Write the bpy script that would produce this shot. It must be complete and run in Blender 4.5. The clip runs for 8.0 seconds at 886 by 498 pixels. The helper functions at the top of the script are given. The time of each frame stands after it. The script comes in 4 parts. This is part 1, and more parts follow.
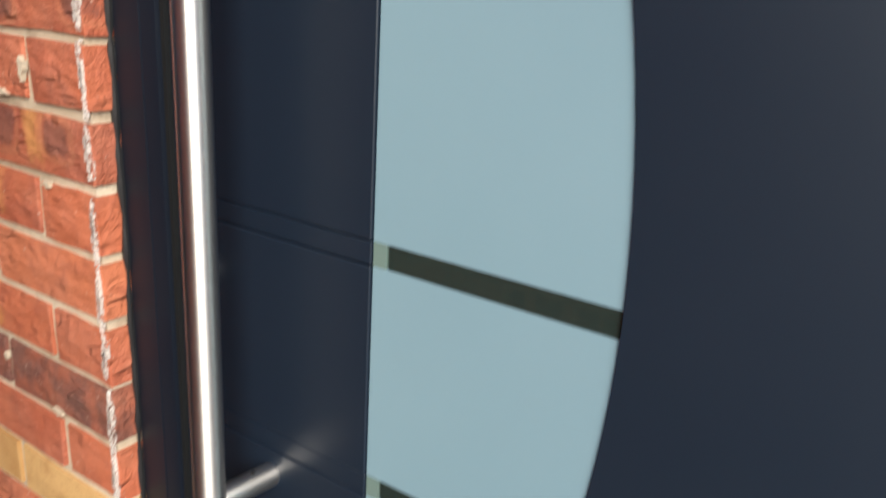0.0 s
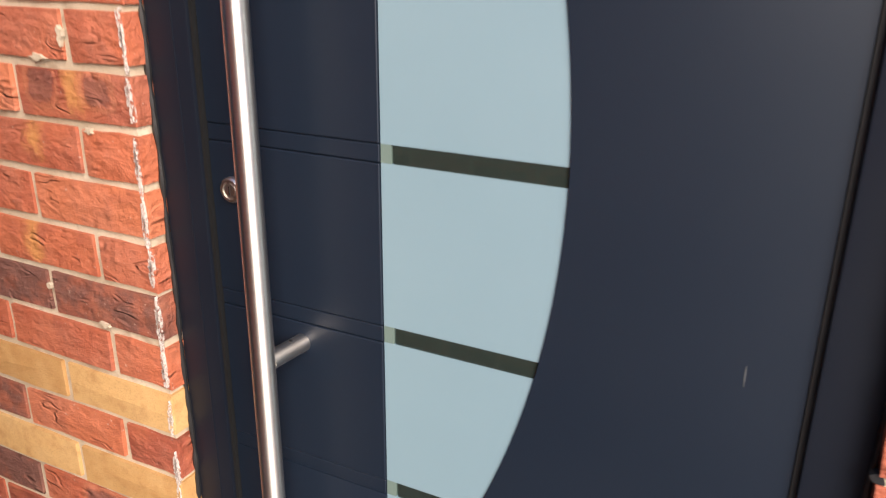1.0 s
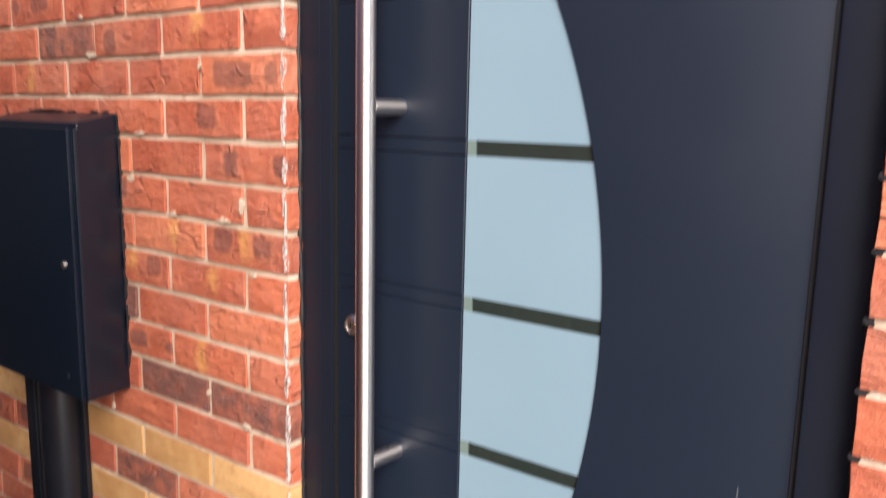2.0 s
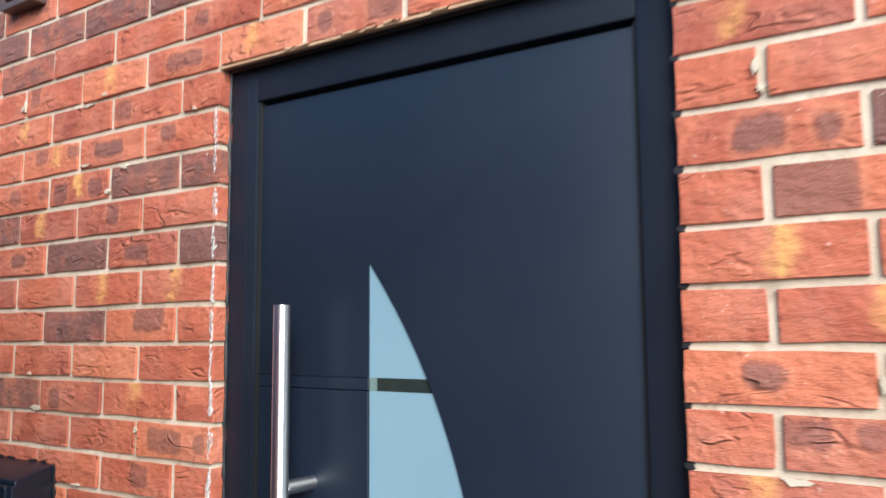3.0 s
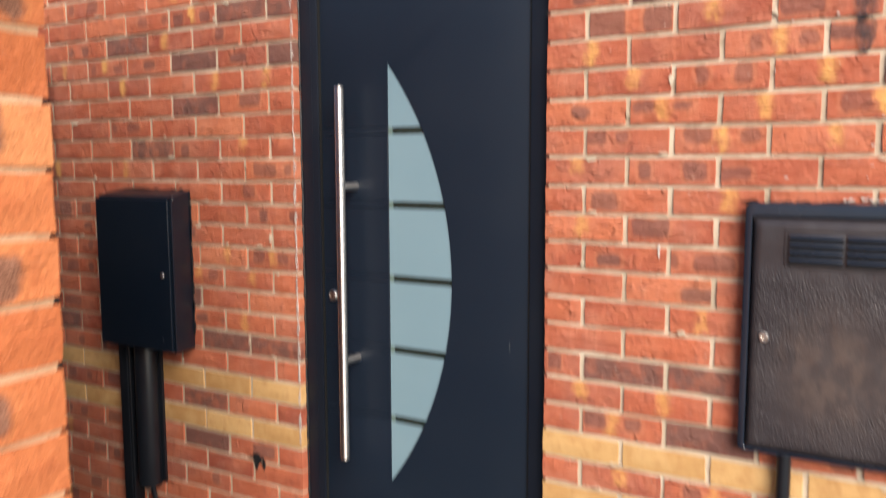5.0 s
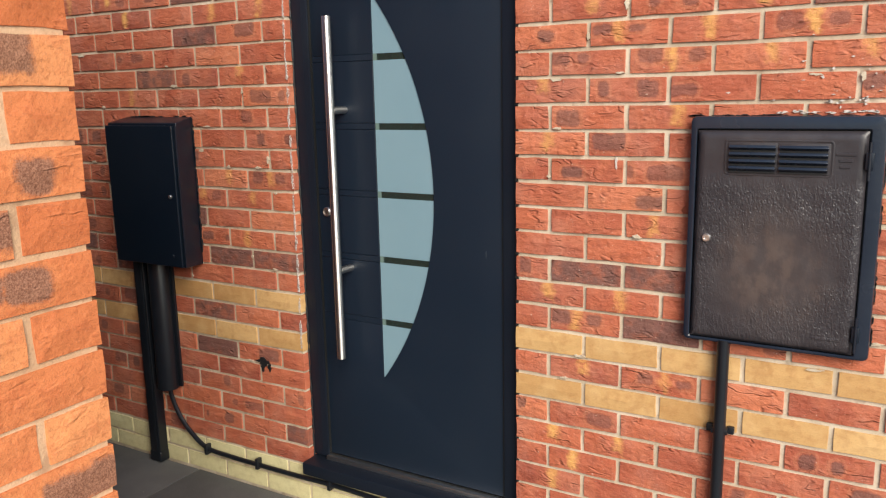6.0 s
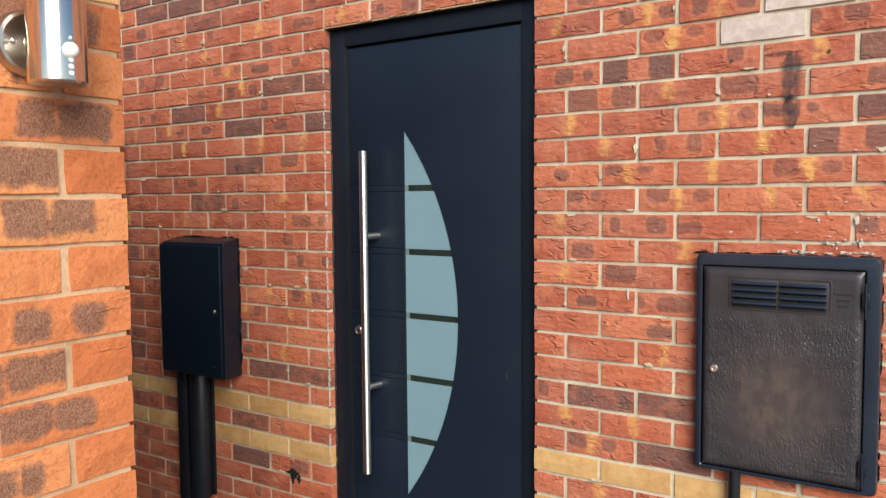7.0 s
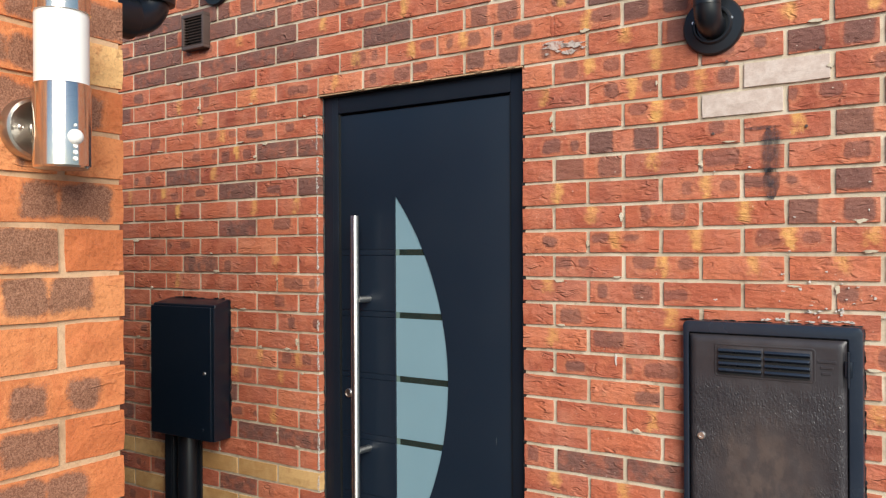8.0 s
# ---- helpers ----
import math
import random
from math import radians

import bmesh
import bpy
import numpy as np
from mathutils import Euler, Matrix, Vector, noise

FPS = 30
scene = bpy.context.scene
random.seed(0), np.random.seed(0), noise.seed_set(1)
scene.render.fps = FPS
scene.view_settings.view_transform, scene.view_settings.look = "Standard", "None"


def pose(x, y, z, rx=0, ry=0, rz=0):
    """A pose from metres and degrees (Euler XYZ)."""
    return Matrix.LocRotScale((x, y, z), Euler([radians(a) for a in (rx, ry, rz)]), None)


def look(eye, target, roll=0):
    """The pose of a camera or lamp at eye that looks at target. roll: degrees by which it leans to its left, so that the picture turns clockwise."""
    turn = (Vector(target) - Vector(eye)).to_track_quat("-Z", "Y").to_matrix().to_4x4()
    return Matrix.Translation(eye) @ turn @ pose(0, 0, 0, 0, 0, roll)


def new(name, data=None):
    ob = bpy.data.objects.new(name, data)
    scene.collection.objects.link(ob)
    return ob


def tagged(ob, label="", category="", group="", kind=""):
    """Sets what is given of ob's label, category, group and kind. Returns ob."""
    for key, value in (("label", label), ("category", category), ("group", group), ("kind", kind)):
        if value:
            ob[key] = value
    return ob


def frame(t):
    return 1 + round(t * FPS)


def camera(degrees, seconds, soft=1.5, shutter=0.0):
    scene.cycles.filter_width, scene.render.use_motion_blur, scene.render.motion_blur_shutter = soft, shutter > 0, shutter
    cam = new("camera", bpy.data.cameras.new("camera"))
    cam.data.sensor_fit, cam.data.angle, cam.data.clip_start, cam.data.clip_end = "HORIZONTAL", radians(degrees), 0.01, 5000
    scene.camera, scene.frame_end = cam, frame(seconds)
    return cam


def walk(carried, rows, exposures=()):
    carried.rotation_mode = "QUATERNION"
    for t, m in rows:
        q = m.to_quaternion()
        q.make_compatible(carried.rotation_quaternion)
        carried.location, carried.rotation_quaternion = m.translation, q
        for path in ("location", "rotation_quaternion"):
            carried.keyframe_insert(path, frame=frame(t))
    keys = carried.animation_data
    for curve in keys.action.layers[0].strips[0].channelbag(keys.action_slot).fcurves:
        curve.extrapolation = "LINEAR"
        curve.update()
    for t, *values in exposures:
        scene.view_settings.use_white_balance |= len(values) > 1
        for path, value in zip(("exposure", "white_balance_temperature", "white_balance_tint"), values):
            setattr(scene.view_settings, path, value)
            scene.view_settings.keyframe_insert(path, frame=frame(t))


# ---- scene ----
cam = camera(58.5, 8.0, 1.25, 0.4)
PATH = [
    (0, (0.73, -0.44, 1.414), (-0.336, 1.136, 0.796), 3.4),
    (0.3, (0.742, -0.492, 1.388), (-0.323, 1.035, 0.659), 3.1),
    (0.5, (0.747, -0.544, 1.378), (-0.327, 0.964, 0.621), 2.8),
    (0.7, (0.754, -0.598, 1.386), (-0.286, 0.932, 0.626), 1.5),
    (1, (0.79, -0.697, 1.411), (-0.062, 0.974, 0.717), 0.5),
    (1.2, (0.821, -0.733, 1.436), (-0.086, 0.924, 0.779), 0.2),
    (1.5, (0.872, -0.797, 1.473), (-0.191, 0.779, 0.851), -0.2),
    (1.7, (0.92, -0.864, 1.475), (-0.197, 0.7, 0.924), 0.3),
    (2.8, (1.113, -0.934, 1.67), (-0.027, 0.699, 1.859), 1.2),
    (3, (1.154, -1.013, 1.747), (0.084, 0.665, 1.951), -0.4),
    (3.2, (1.197, -1.108, 1.748), (0.184, 0.591, 2.041), -0.4),
    (3.5, (1.27, -1.26, 1.748), (0.281, 0.455, 2.034), -0.5),
    (3.8, (1.398, -1.409, 1.724), (0.402, 0.308, 1.969), -0.5),
    (4, (1.486, -1.512, 1.708), (0.412, 0.164, 1.901), -0.5),
    (4.2, (1.549, -1.605, 1.682), (0.453, 0.065, 1.761), -0.1),
    (4.5, (1.641, -1.742, 1.644), (0.538, -0.073, 1.636), 0.5),
    (4.8, (1.67, -1.898, 1.595), (0.612, -0.202, 1.532), 0.3),
    (5, (1.684, -1.996, 1.562), (0.701, -0.268, 1.344), -0.2),
    (5.2, (1.682, -2.062, 1.524), (0.731, -0.333, 1.2), -0.1),
    (6.3, (1.945, -2.17, 1.565), (0.894, -0.512, 1.183), -2.0),
    (6.5, (1.968, -2.191, 1.587), (0.866, -0.544, 1.314), -1.5),
    (6.8, (1.996, -2.215, 1.609), (0.889, -0.558, 1.441), -0.6),
    (7, (2.009, -2.225, 1.623), (0.901, -0.566, 1.494), -0.5),
    (7.2, (2.019, -2.238, 1.636), (0.906, -0.579, 1.529), -0.7),
    (7.5, (2.028, -2.249, 1.656), (0.915, -0.588, 1.615), -0.9),
    (8, (2.03, -2.253, 1.665), (0.939, -0.576, 1.668), -0.3),
]
EXPOSURES = [(0.0, 0.68, 6350, 9), (0.6, 0.80, 6900, 15), (1.0, 0.90, 6800, 18), (1.7, 1.06, 6550, 22), (2.8, 0.86, 5800, 9), (3.5, 0.92, 5100, 4), (4.1, 0.70, 5500, 4), (4.5, 0.68, 6350, 8), (5.2, 0.5, 6550, 13), (6.5, 0.39, 6200, 5), (8.0, 0.33, 6100, 4)]
walk(cam, [(t, look(eye, target, roll)) for t, eye, target, roll in PATH], EXPOSURES)

# ---- light ----
SUN_TO = Vector((0.62, -0.60, 0.51)).normalized()
world = bpy.data.worlds.new("overcast_sky")
scene.world = world
world.use_nodes = True
wn = world.node_tree
sky = wn.nodes.new("ShaderNodeTexSky")
sky.sky_type, sky.sun_disc = "NISHITA", False
sky.sun_elevation = math.asin(SUN_TO.z)
sky.sun_rotation = math.atan2(SUN_TO.x, SUN_TO.y)
sky.air_density, sky.dust_density, sky.ozone_density = 1.0, 0.6, 2.2
wn.links.new(sky.outputs[0], wn.nodes["Background"].inputs[0])
wn.nodes["Background"].inputs[1].default_value = 0.11
sun = new("sun", bpy.data.lights.new("sun", "SUN"))
sun.data.energy, sun.data.angle, sun.data.color = 4.5, radians(42), (1.0, 0.90, 0.76)
sun.matrix_world = look((0, 0, 8), Vector((0, 0, 8)) - SUN_TO)


# ---- materials ----
class Nodes:
    """Short calls for building one node material."""

    def __init__(self, name):
        self.mat = bpy.data.materials.new(name)
        self.mat.use_nodes = True
        self.tree = self.mat.node_tree
        self.bsdf = self.tree.nodes["Principled BSDF"]

    def put(self, socket, value):
        if isinstance(value, bpy.types.NodeSocket):
            self.tree.links.new(value, socket)
        elif isinstance(value, tuple) and len(value) == 3 and socket.type == "RGBA":
            socket.default_value = (*value, 1)
        else:
            socket.default_value = value

    def math(self, op, a, b=0.0, c=0.0, clamp=False):
        n = self.tree.nodes.new("ShaderNodeMath")
        n.operation, n.use_clamp = op, clamp
        for i, v in enumerate((a, b, c)):
            self.put(n.inputs[i], v)
        return n.outputs[0]

    def step(self, x, lo, hi):
        n = self.tree.nodes.new("ShaderNodeMapRange")
        n.interpolation_type = "SMOOTHSTEP"
        self.put(n.inputs[0], x), self.put(n.inputs[1], lo), self.put(n.inputs[2], hi)
        return n.outputs[0]

    def mix(self, f, a, b, blend="MIX"):
        n = self.tree.nodes.new("ShaderNodeMix")
        n.data_type, n.blend_type = "RGBA", blend
        self.put(n.inputs[0], f), self.put(n.inputs[6], a), self.put(n.inputs[7], b)
        return n.outputs[2]

    def noise(self, vec, scale, detail=3.0, rough=0.55, distort=0.0):
        n = self.tree.nodes.new("ShaderNodeTexNoise")
        if vec is not None:
            self.put(n.inputs["Vector"], vec)
        self.put(n.inputs["Scale"], scale), self.put(n.inputs["Detail"], detail)
        self.put(n.inputs["Roughness"], rough), self.put(n.inputs["Distortion"], distort)
        return n.outputs[0]

    def vmath(self, op, a, b):
        n = self.tree.nodes.new("ShaderNodeVectorMath")
        n.operation = op
        self.put(n.inputs[0], a), self.put(n.inputs[1], b)
        return n.outputs[0]

    def position(self):
        return self.tree.nodes.new("ShaderNodeNewGeometry").outputs["Position"]

    def rnd(self, seed, k):
        n = self.tree.nodes.new("ShaderNodeTexWhiteNoise")
        n.noise_dimensions = "1D"
        self.put(n.inputs["W"], self.math("MULTIPLY_ADD", seed, 731.0, k * 17.3))
        return n.outputs[0]

    def ramp(self, x, stops):
        n = self.tree.nodes.new("ShaderNodeValToRGB")
        e = n.color_ramp.elements
        while len(e) < len(stops):
            e.new(0.5)
        for i, (p, c) in enumerate(stops):
            e[i].position, e[i].color = p, (*c, 1)
        self.put(n.inputs[0], x)
        return n.outputs[0]

    def bump(self, height, strength, distance, under=None):
        n = self.tree.nodes.new("ShaderNodeBump")
        self.put(n.inputs["Height"], height)
        n.inputs["Strength"].default_value, n.inputs["Distance"].default_value = strength, distance
        if under is not None:
            self.put(n.inputs["Normal"], under)
        return n.outputs[0]

    def done(self, color, rough=0.6, metal=0.0, normal=None, spec=0.5):
        self.put(self.bsdf.inputs["Base Color"], color)
        self.put(self.bsdf.inputs["Roughness"], rough)
        self.put(self.bsdf.inputs["Metallic"], metal)
        self.put(self.bsdf.inputs["Specular IOR Level"], spec)
        if normal is not None:
            self.put(self.bsdf.inputs["Normal"], normal)
        return self.mat


CLAY = ("red", "plain", "flash", "spot", "both", "dark", "smoky")


def brick_material(name, kind, joined):
    """Wire-cut facing brick: kind of colouring; one random value for each brick."""
    n = Nodes(name)
    if joined:
        seed = n.tree.nodes.new("ShaderNodeNewGeometry").outputs["Random Per Island"]
    else:
        seed = n.tree.nodes.new("ShaderNodeObjectInfo").outputs["Random"]
    pos = n.position()
    shift = n.tree.nodes.new("ShaderNodeCombineXYZ")
    for i, k in enumerate((1, 2, 3)):
        n.put(shift.inputs[i], n.math("MULTIPLY", n.rnd(seed, k), 40.0))
    p = n.vmath("ADD", pos, shift.outputs[0])
    grain = n.noise(p, 420.0, 3.0, 0.7)
    mott = n.noise(p, 38.0, 4.0, 0.6)
    cloud = n.noise(p, 11.0, 2.0)
    uv = n.tree.nodes.new("ShaderNodeTexCoord").outputs["UV"]
    sep = n.tree.nodes.new("ShaderNodeSeparateXYZ")
    n.put(sep.inputs[0], uv)
    u, v = sep.outputs[0], sep.outputs[1]
    wob = n.math("SUBTRACT", n.noise(p, 26.0, 3.0, 0.6), 0.5)
    # short curved creases in the clay, slanting a little along the brick, and soft lumps
    slant = n.tree.nodes.new("ShaderNodeMapping")
    n.put(slant.inputs[0], p)
    slant.inputs["Rotation"].default_value = (0, -0.22, 0)
    slant.inputs["Scale"].default_value = (11.0, 11.0, 30.0)
    fold = n.noise(slant.outputs[0], 1.0, 2.0, 0.5, 0.25)
    crease = n.math("SUBTRACT", 1.0, n.step(n.math("ABSOLUTE", n.math("SUBTRACT", fold, 0.53)), 0.0, 0.055))
    crease = n.math("MULTIPLY", crease, n.step(n.noise(p, 19.0, 1.0), 0.50, 0.66))
    lip = n.math("SUBTRACT", 1.0, n.step(n.math("ABSOLUTE", n.math("SUBTRACT", fold, 0.59)), 0.0, 0.045))
    lip = n.math("MULTIPLY", lip, n.step(n.noise(p, 19.0, 1.0), 0.50, 0.66))
    lump = n.noise(n.vmath("MULTIPLY", p, (0.7, 1.0, 1.2)), 75.0, 3.0, 0.55)
    if kind in CLAY:
        base = n.ramp(n.rnd(seed, 5), [(0.0, (0.31, 0.076, 0.046)), (0.3, (0.45, 0.118, 0.060)), (0.6, (0.38, 0.096, 0.054)), (0.85, (0.50, 0.138, 0.068)), (1.0, (0.60, 0.200, 0.098))])
        base = n.mix(n.math("MULTIPLY", n.step(cloud, 0.4, 0.65), 0.6), base, (0.54, 0.170, 0.088))
        base = n.mix(n.math("MULTIPLY", n.step(mott, 0.48, 0.70), 0.45), base, (0.30, 0.080, 0.050))
        film = n.math("MULTIPLY", n.step(n.noise(pos, 5.5, 4.0, 0.65), 0.42, 0.68), 0.22)
        base = n.mix(film, base, (0.56, 0.30, 0.225))
        # one or two kiln-darkened patches with rounded corners
        c1 = n.math("MULTIPLY_ADD", n.rnd(seed, 6), 0.8, 0.1)
        half = n.math("MULTIPLY_ADD", n.rnd(seed, 7), 0.22, 0.10)
        cy = n.math("MULTIPLY_ADD", n.rnd(seed, 9), 0.30, 0.35)
        if kind in ("spot", "red"):
            half = n.math("MULTIPLY_ADD", n.rnd(seed, 7), 0.17, 0.08)
        if kind == "both":
            c1 = n.math("SUBTRACT", cy, n.math("MULTIPLY_ADD", n.rnd(seed, 6), 0.10, 0.22))
            half = n.math("MULTIPLY_ADD", n.rnd(seed, 7), 0.09, 0.07)
        if kind == "dark":
            c1 = n.math("MULTIPLY_ADD", n.rnd(seed, 6), 0.16, 0.10)
            half = n.math("MULTIPLY_ADD", n.rnd(seed, 7), 0.16, 0.14)
        du = n.math("SUBTRACT", n.math("ABSOLUTE", n.math("SUBTRACT", u, c1)), half)
        dv = n.math("SUBTRACT", n.math("ABSOLUTE", n.math("SUBTRACT", v, n.math("MULTIPLY_ADD", n.rnd(seed, 17), 0.3, 0.4))), n.math("MULTIPLY_ADD", n.rnd(seed, 19), 0.16, 0.24))
        def rounded(qu, qv):
            a = n.math("MAXIMUM", n.math("MULTIPLY_ADD", qu, 3.2, 0.2), 0.0)
            b = n.math("MAXIMUM", n.math("ADD", qv, 0.2), 0.0)
            return n.math("SUBTRACT", n.math("SQRT", n.math("ADD", n.math("MULTIPLY", a, a), n.math("MULTIPLY", b, b))), 0.2)

        if kind == "dark":
            dv = n.math("SUBTRACT", dv, 0.25)
        d = rounded(du, dv)
        c2 = n.math("FRACT", n.math("ADD", c1, n.math("MULTIPLY_ADD", n.rnd(seed, 16), 0.3, 0.3)))
        if kind == "both":
            c2 = n.math("ADD", cy, n.math("MULTIPLY_ADD", n.rnd(seed, 16), 0.12, 0.22))
        if kind == "dark":
            c2 = n.math("MULTIPLY_ADD", n.rnd(seed, 16), 0.16, 0.70)
        d2 = rounded(n.math("SUBTRACT", n.math("ABSOLUTE", n.math("SUBTRACT", u, c2)), {"both": 0.11, "dark": 0.17}.get(kind, 0.07)), n.math("ADD", dv, 0.06))
        if kind not in ("both", "dark"):
            d2 = n.math("ADD", d2, n.step(n.rnd(seed, 15), 0.6, 0.4))
        d = n.math("MULTIPLY_ADD", wob, 0.20 if kind == "dark" else 0.34, n.math("MINIMUM", d, d2))
        d = n.math("MULTIPLY_ADD", n.math("SUBTRACT", grain, 0.5), 0.30, d)
        patch = n.math("SUBTRACT", 1.0, n.step(d, -0.10, 0.06))
        halo = n.math("SUBTRACT", 1.0, n.step(n.math("ABSOLUTE", n.math("SUBTRACT", d, 0.09)), 0.0, 0.09))
        pick = n.step(n.rnd(seed, 8), 0.42, 0.44) if kind == "red" else 0.0 if kind in ("plain", "flash", "smoky") else 1.0
        patch = n.math("MULTIPLY", patch, n.math("MULTIPLY", pick, n.math("MULTIPLY_ADD", n.rnd(seed, 18), 0.35, 0.62)))
        base = n.mix(n.math("MULTIPLY", n.math("MULTIPLY", halo, pick), 0.25), base, (0.56, 0.27, 0.15))
        if kind == "dark":
            patch = n.math("MAXIMUM", patch, n.math("MULTIPLY", n.step(n.rnd(seed, 14), 0.62, 0.64), n.step(n.math("ADD", wob, 0.5), 0.30, 0.46)))
        if kind == "smoky":
            patch = n.math("MULTIPLY_ADD", n.step(n.math("MULTIPLY_ADD", n.rnd(seed, 14), 0.25, n.math("ADD", wob, 0.5)), 0.40, 0.72), 0.55, 0.40)
        dark = n.mix(n.step(grain, 0.3, 0.7), (0.078, 0.044, 0.041), (0.205, 0.108, 0.092))
        base = n.mix(n.math("MULTIPLY", patch, 0.76 if kind in ("spot", "both", "red") else 0.90), base, dark)
        rim = n.math("MULTIPLY", n.math("SUBTRACT", 1.0, n.step(n.math("ABSOLUTE", n.math("ADD", d, 0.03)), 0.0, 0.05)), pick)
        base = n.mix(n.math("MULTIPLY", rim, 0.28), base, (0.085, 0.050, 0.044))
        # yellow flash across the brick
        dy = n.math("ABSOLUTE", n.math("SUBTRACT", n.math("MULTIPLY_ADD", wob, 0.12, u), cy))
        flash = n.math("SUBTRACT", 1.0, n.step(n.math("MULTIPLY_ADD", n.math("SUBTRACT", mott, 0.5), 0.20, dy), 0.0, 0.13))
        flash = n.math("MULTIPLY", flash, n.step(n.rnd(seed, 10), 0.60, 0.62) if kind == "red" else 1.0 if kind in ("flash", "both") else 0.0)
        flash = n.math("MULTIPLY", flash, n.step(n.math("MULTIPLY_ADD", wob, 1.4, v), 0.02, 0.3))
        base = n.mix(n.math("MULTIPLY", n.math("MULTIPLY", flash, n.math("MULTIPLY_ADD", n.rnd(seed, 20), 0.45, 0.55)), n.step(n.math("MULTIPLY_ADD", n.math("SUBTRACT", grain, 0.5), 0.8, n.math("ADD", wob, 0.5)), 0.2, 0.55)), base, (0.70, 0.37, 0.115))
        specks = n.step(n.noise(p, 150.0, 3.0), 0.69, 0.74)
        base = n.mix(n.math("MULTIPLY", specks, 0.55), base, (0.70, 0.52, 0.42))
        chips = n.math("MULTIPLY", n.step(n.noise(n.vmath("MULTIPLY", p, (1.0, 1.0, 1.8)), 62.0, 3.0, 0.65), 0.70, 0.73), n.step(n.noise(p, 9.0, 1.0), 0.45, 0.6))
        base = n.mix(n.math("MULTIPLY", chips, 0.75), base, (0.72, 0.58, 0.49))
        rough, bumpy = 0.70, 1.0
    elif kind in ("orange", "sandy"):
        # same clay with the warm light on the near wall put into it
        base = n.ramp(n.rnd(seed, 5), [(0.0, (0.51, 0.150, 0.052)), (0.5, (0.62, 0.215, 0.080)), (0.62, (0.66, 0.250, 0.095)), (0.82, (0.78, 0.47, 0.20) if kind == "orange" else (0.66, 0.265, 0.105))])
        base = n.mix(n.math("MULTIPLY", n.step(mott, 0.45, 0.75), 0.5), base, (0.49, 0.130, 0.048))
        if kind == "sandy":
            c1 = n.math("MULTIPLY_ADD", n.rnd(seed, 6), 0.40, 0.30)
            half = n.math("MULTIPLY_ADD", n.rnd(seed, 7), 0.22, 0.29)
            du = n.math("SUBTRACT", n.math("ABSOLUTE", n.math("SUBTRACT", u, c1)), half)
            # on some of the bricks the sand stops short in the middle
            gap = n.math("SUBTRACT", n.math("MULTIPLY", n.step(n.rnd(seed, 11), 0.86, 0.88), 0.07), n.math("ABSOLUTE", n.math("SUBTRACT", u, n.math("MULTIPLY_ADD", n.rnd(seed, 12), 0.3, 0.35))))
            du = n.math("MAXIMUM", du, gap)
            dv = n.math("SUBTRACT", n.math("ABSOLUTE", n.math("SUBTRACT", v, n.math("MULTIPLY_ADD", n.rnd(seed, 13), 0.30, 0.38))), n.math("MULTIPLY_ADD", n.rnd(seed, 14), 0.10, 0.36))
            qa = n.math("MAXIMUM", n.math("MULTIPLY_ADD", du, 3.2, 0.22), 0.0)
            qb = n.math("MAXIMUM", n.math("ADD", dv, 0.22), 0.0)
            d = n.math("SUBTRACT", n.math("SQRT", n.math("ADD", n.math("MULTIPLY", qa, qa), n.math("MULTIPLY", qb, qb))), 0.22)
            d = n.math("MULTIPLY_ADD", n.math("SUBTRACT", grain, 0.5), 0.3, n.math("MULTIPLY_ADD", wob, 0.55, d))
            patch = n.math("SUBTRACT", 1.0, n.step(d, -0.10, 0.06))
            crumb = n.noise(p, 400.0, 2.0, 0.65)
            base = n.mix(n.math("MULTIPLY", patch, 0.88), base, n.mix(n.step(crumb, 0.34, 0.68), (0.125, 0.058, 0.040), (0.33, 0.175, 0.115)))
            edge = n.math("SUBTRACT", 1.0, n.step(n.math("ABSOLUTE", n.math("SUBTRACT", d, 0.07)), 0.0, 0.07))
            base = n.mix(n.math("MULTIPLY", edge, 0.22), base, (0.70, 0.31, 0.12))
        rough, bumpy = 0.8, 1.0
    elif kind == "cream":
        base = n.mix(n.rnd(seed, 5), (0.46, 0.255, 0.095), (0.64, 0.405, 0.175))
        base = n.mix(n.math("MULTIPLY", n.step(mott, 0.42, 0.72), 0.6), base, (0.42, 0.215, 0.080))
        base = n.mix(n.math("MULTIPLY", n.step(cloud, 0.45, 0.7), 0.4), base, (0.68, 0.46, 0.22))
        rough, bumpy = 0.8, 0.5
    elif kind == "pale":
        base = n.mix(n.step(mott, 0.35, 0.7), (0.52, 0.41, 0.36), (0.62, 0.52, 0.47))
        rough, bumpy = 0.85, 0.5
    else:
        base = n.mix(n.step(mott, 0.4, 0.8), (0.66, 0.60, 0.34), (0.55, 0.49, 0.28))
        rough, bumpy = 0.55, 0.35
    if kind in ("orange", "sandy"):
        fleck = n.noise(p, 130.0, 3.0, 0.7)
        base = n.mix(n.math("MULTIPLY", n.step(fleck, 0.50, 0.66), 0.38), base, n.mix(1.0, base, (0.50, 0.40, 0.36), "MULTIPLY"))
    base = n.mix(n.math("MULTIPLY", n.step(grain, 0.50, 0.72), 0.38), base, n.mix(1.0, base, (0.42, 0.38, 0.38), "MULTIPLY"))
    base = n.mix(n.math("MULTIPLY", n.step(n.noise(p, 520.0, 2.0, 0.6), 0.58, 0.74), 0.30), base, n.mix(0.5, base, (0.80, 0.55, 0.42)))
    few = 1.0 if kind in CLAY else 0.55 if kind in ("orange", "sandy") else 0.15
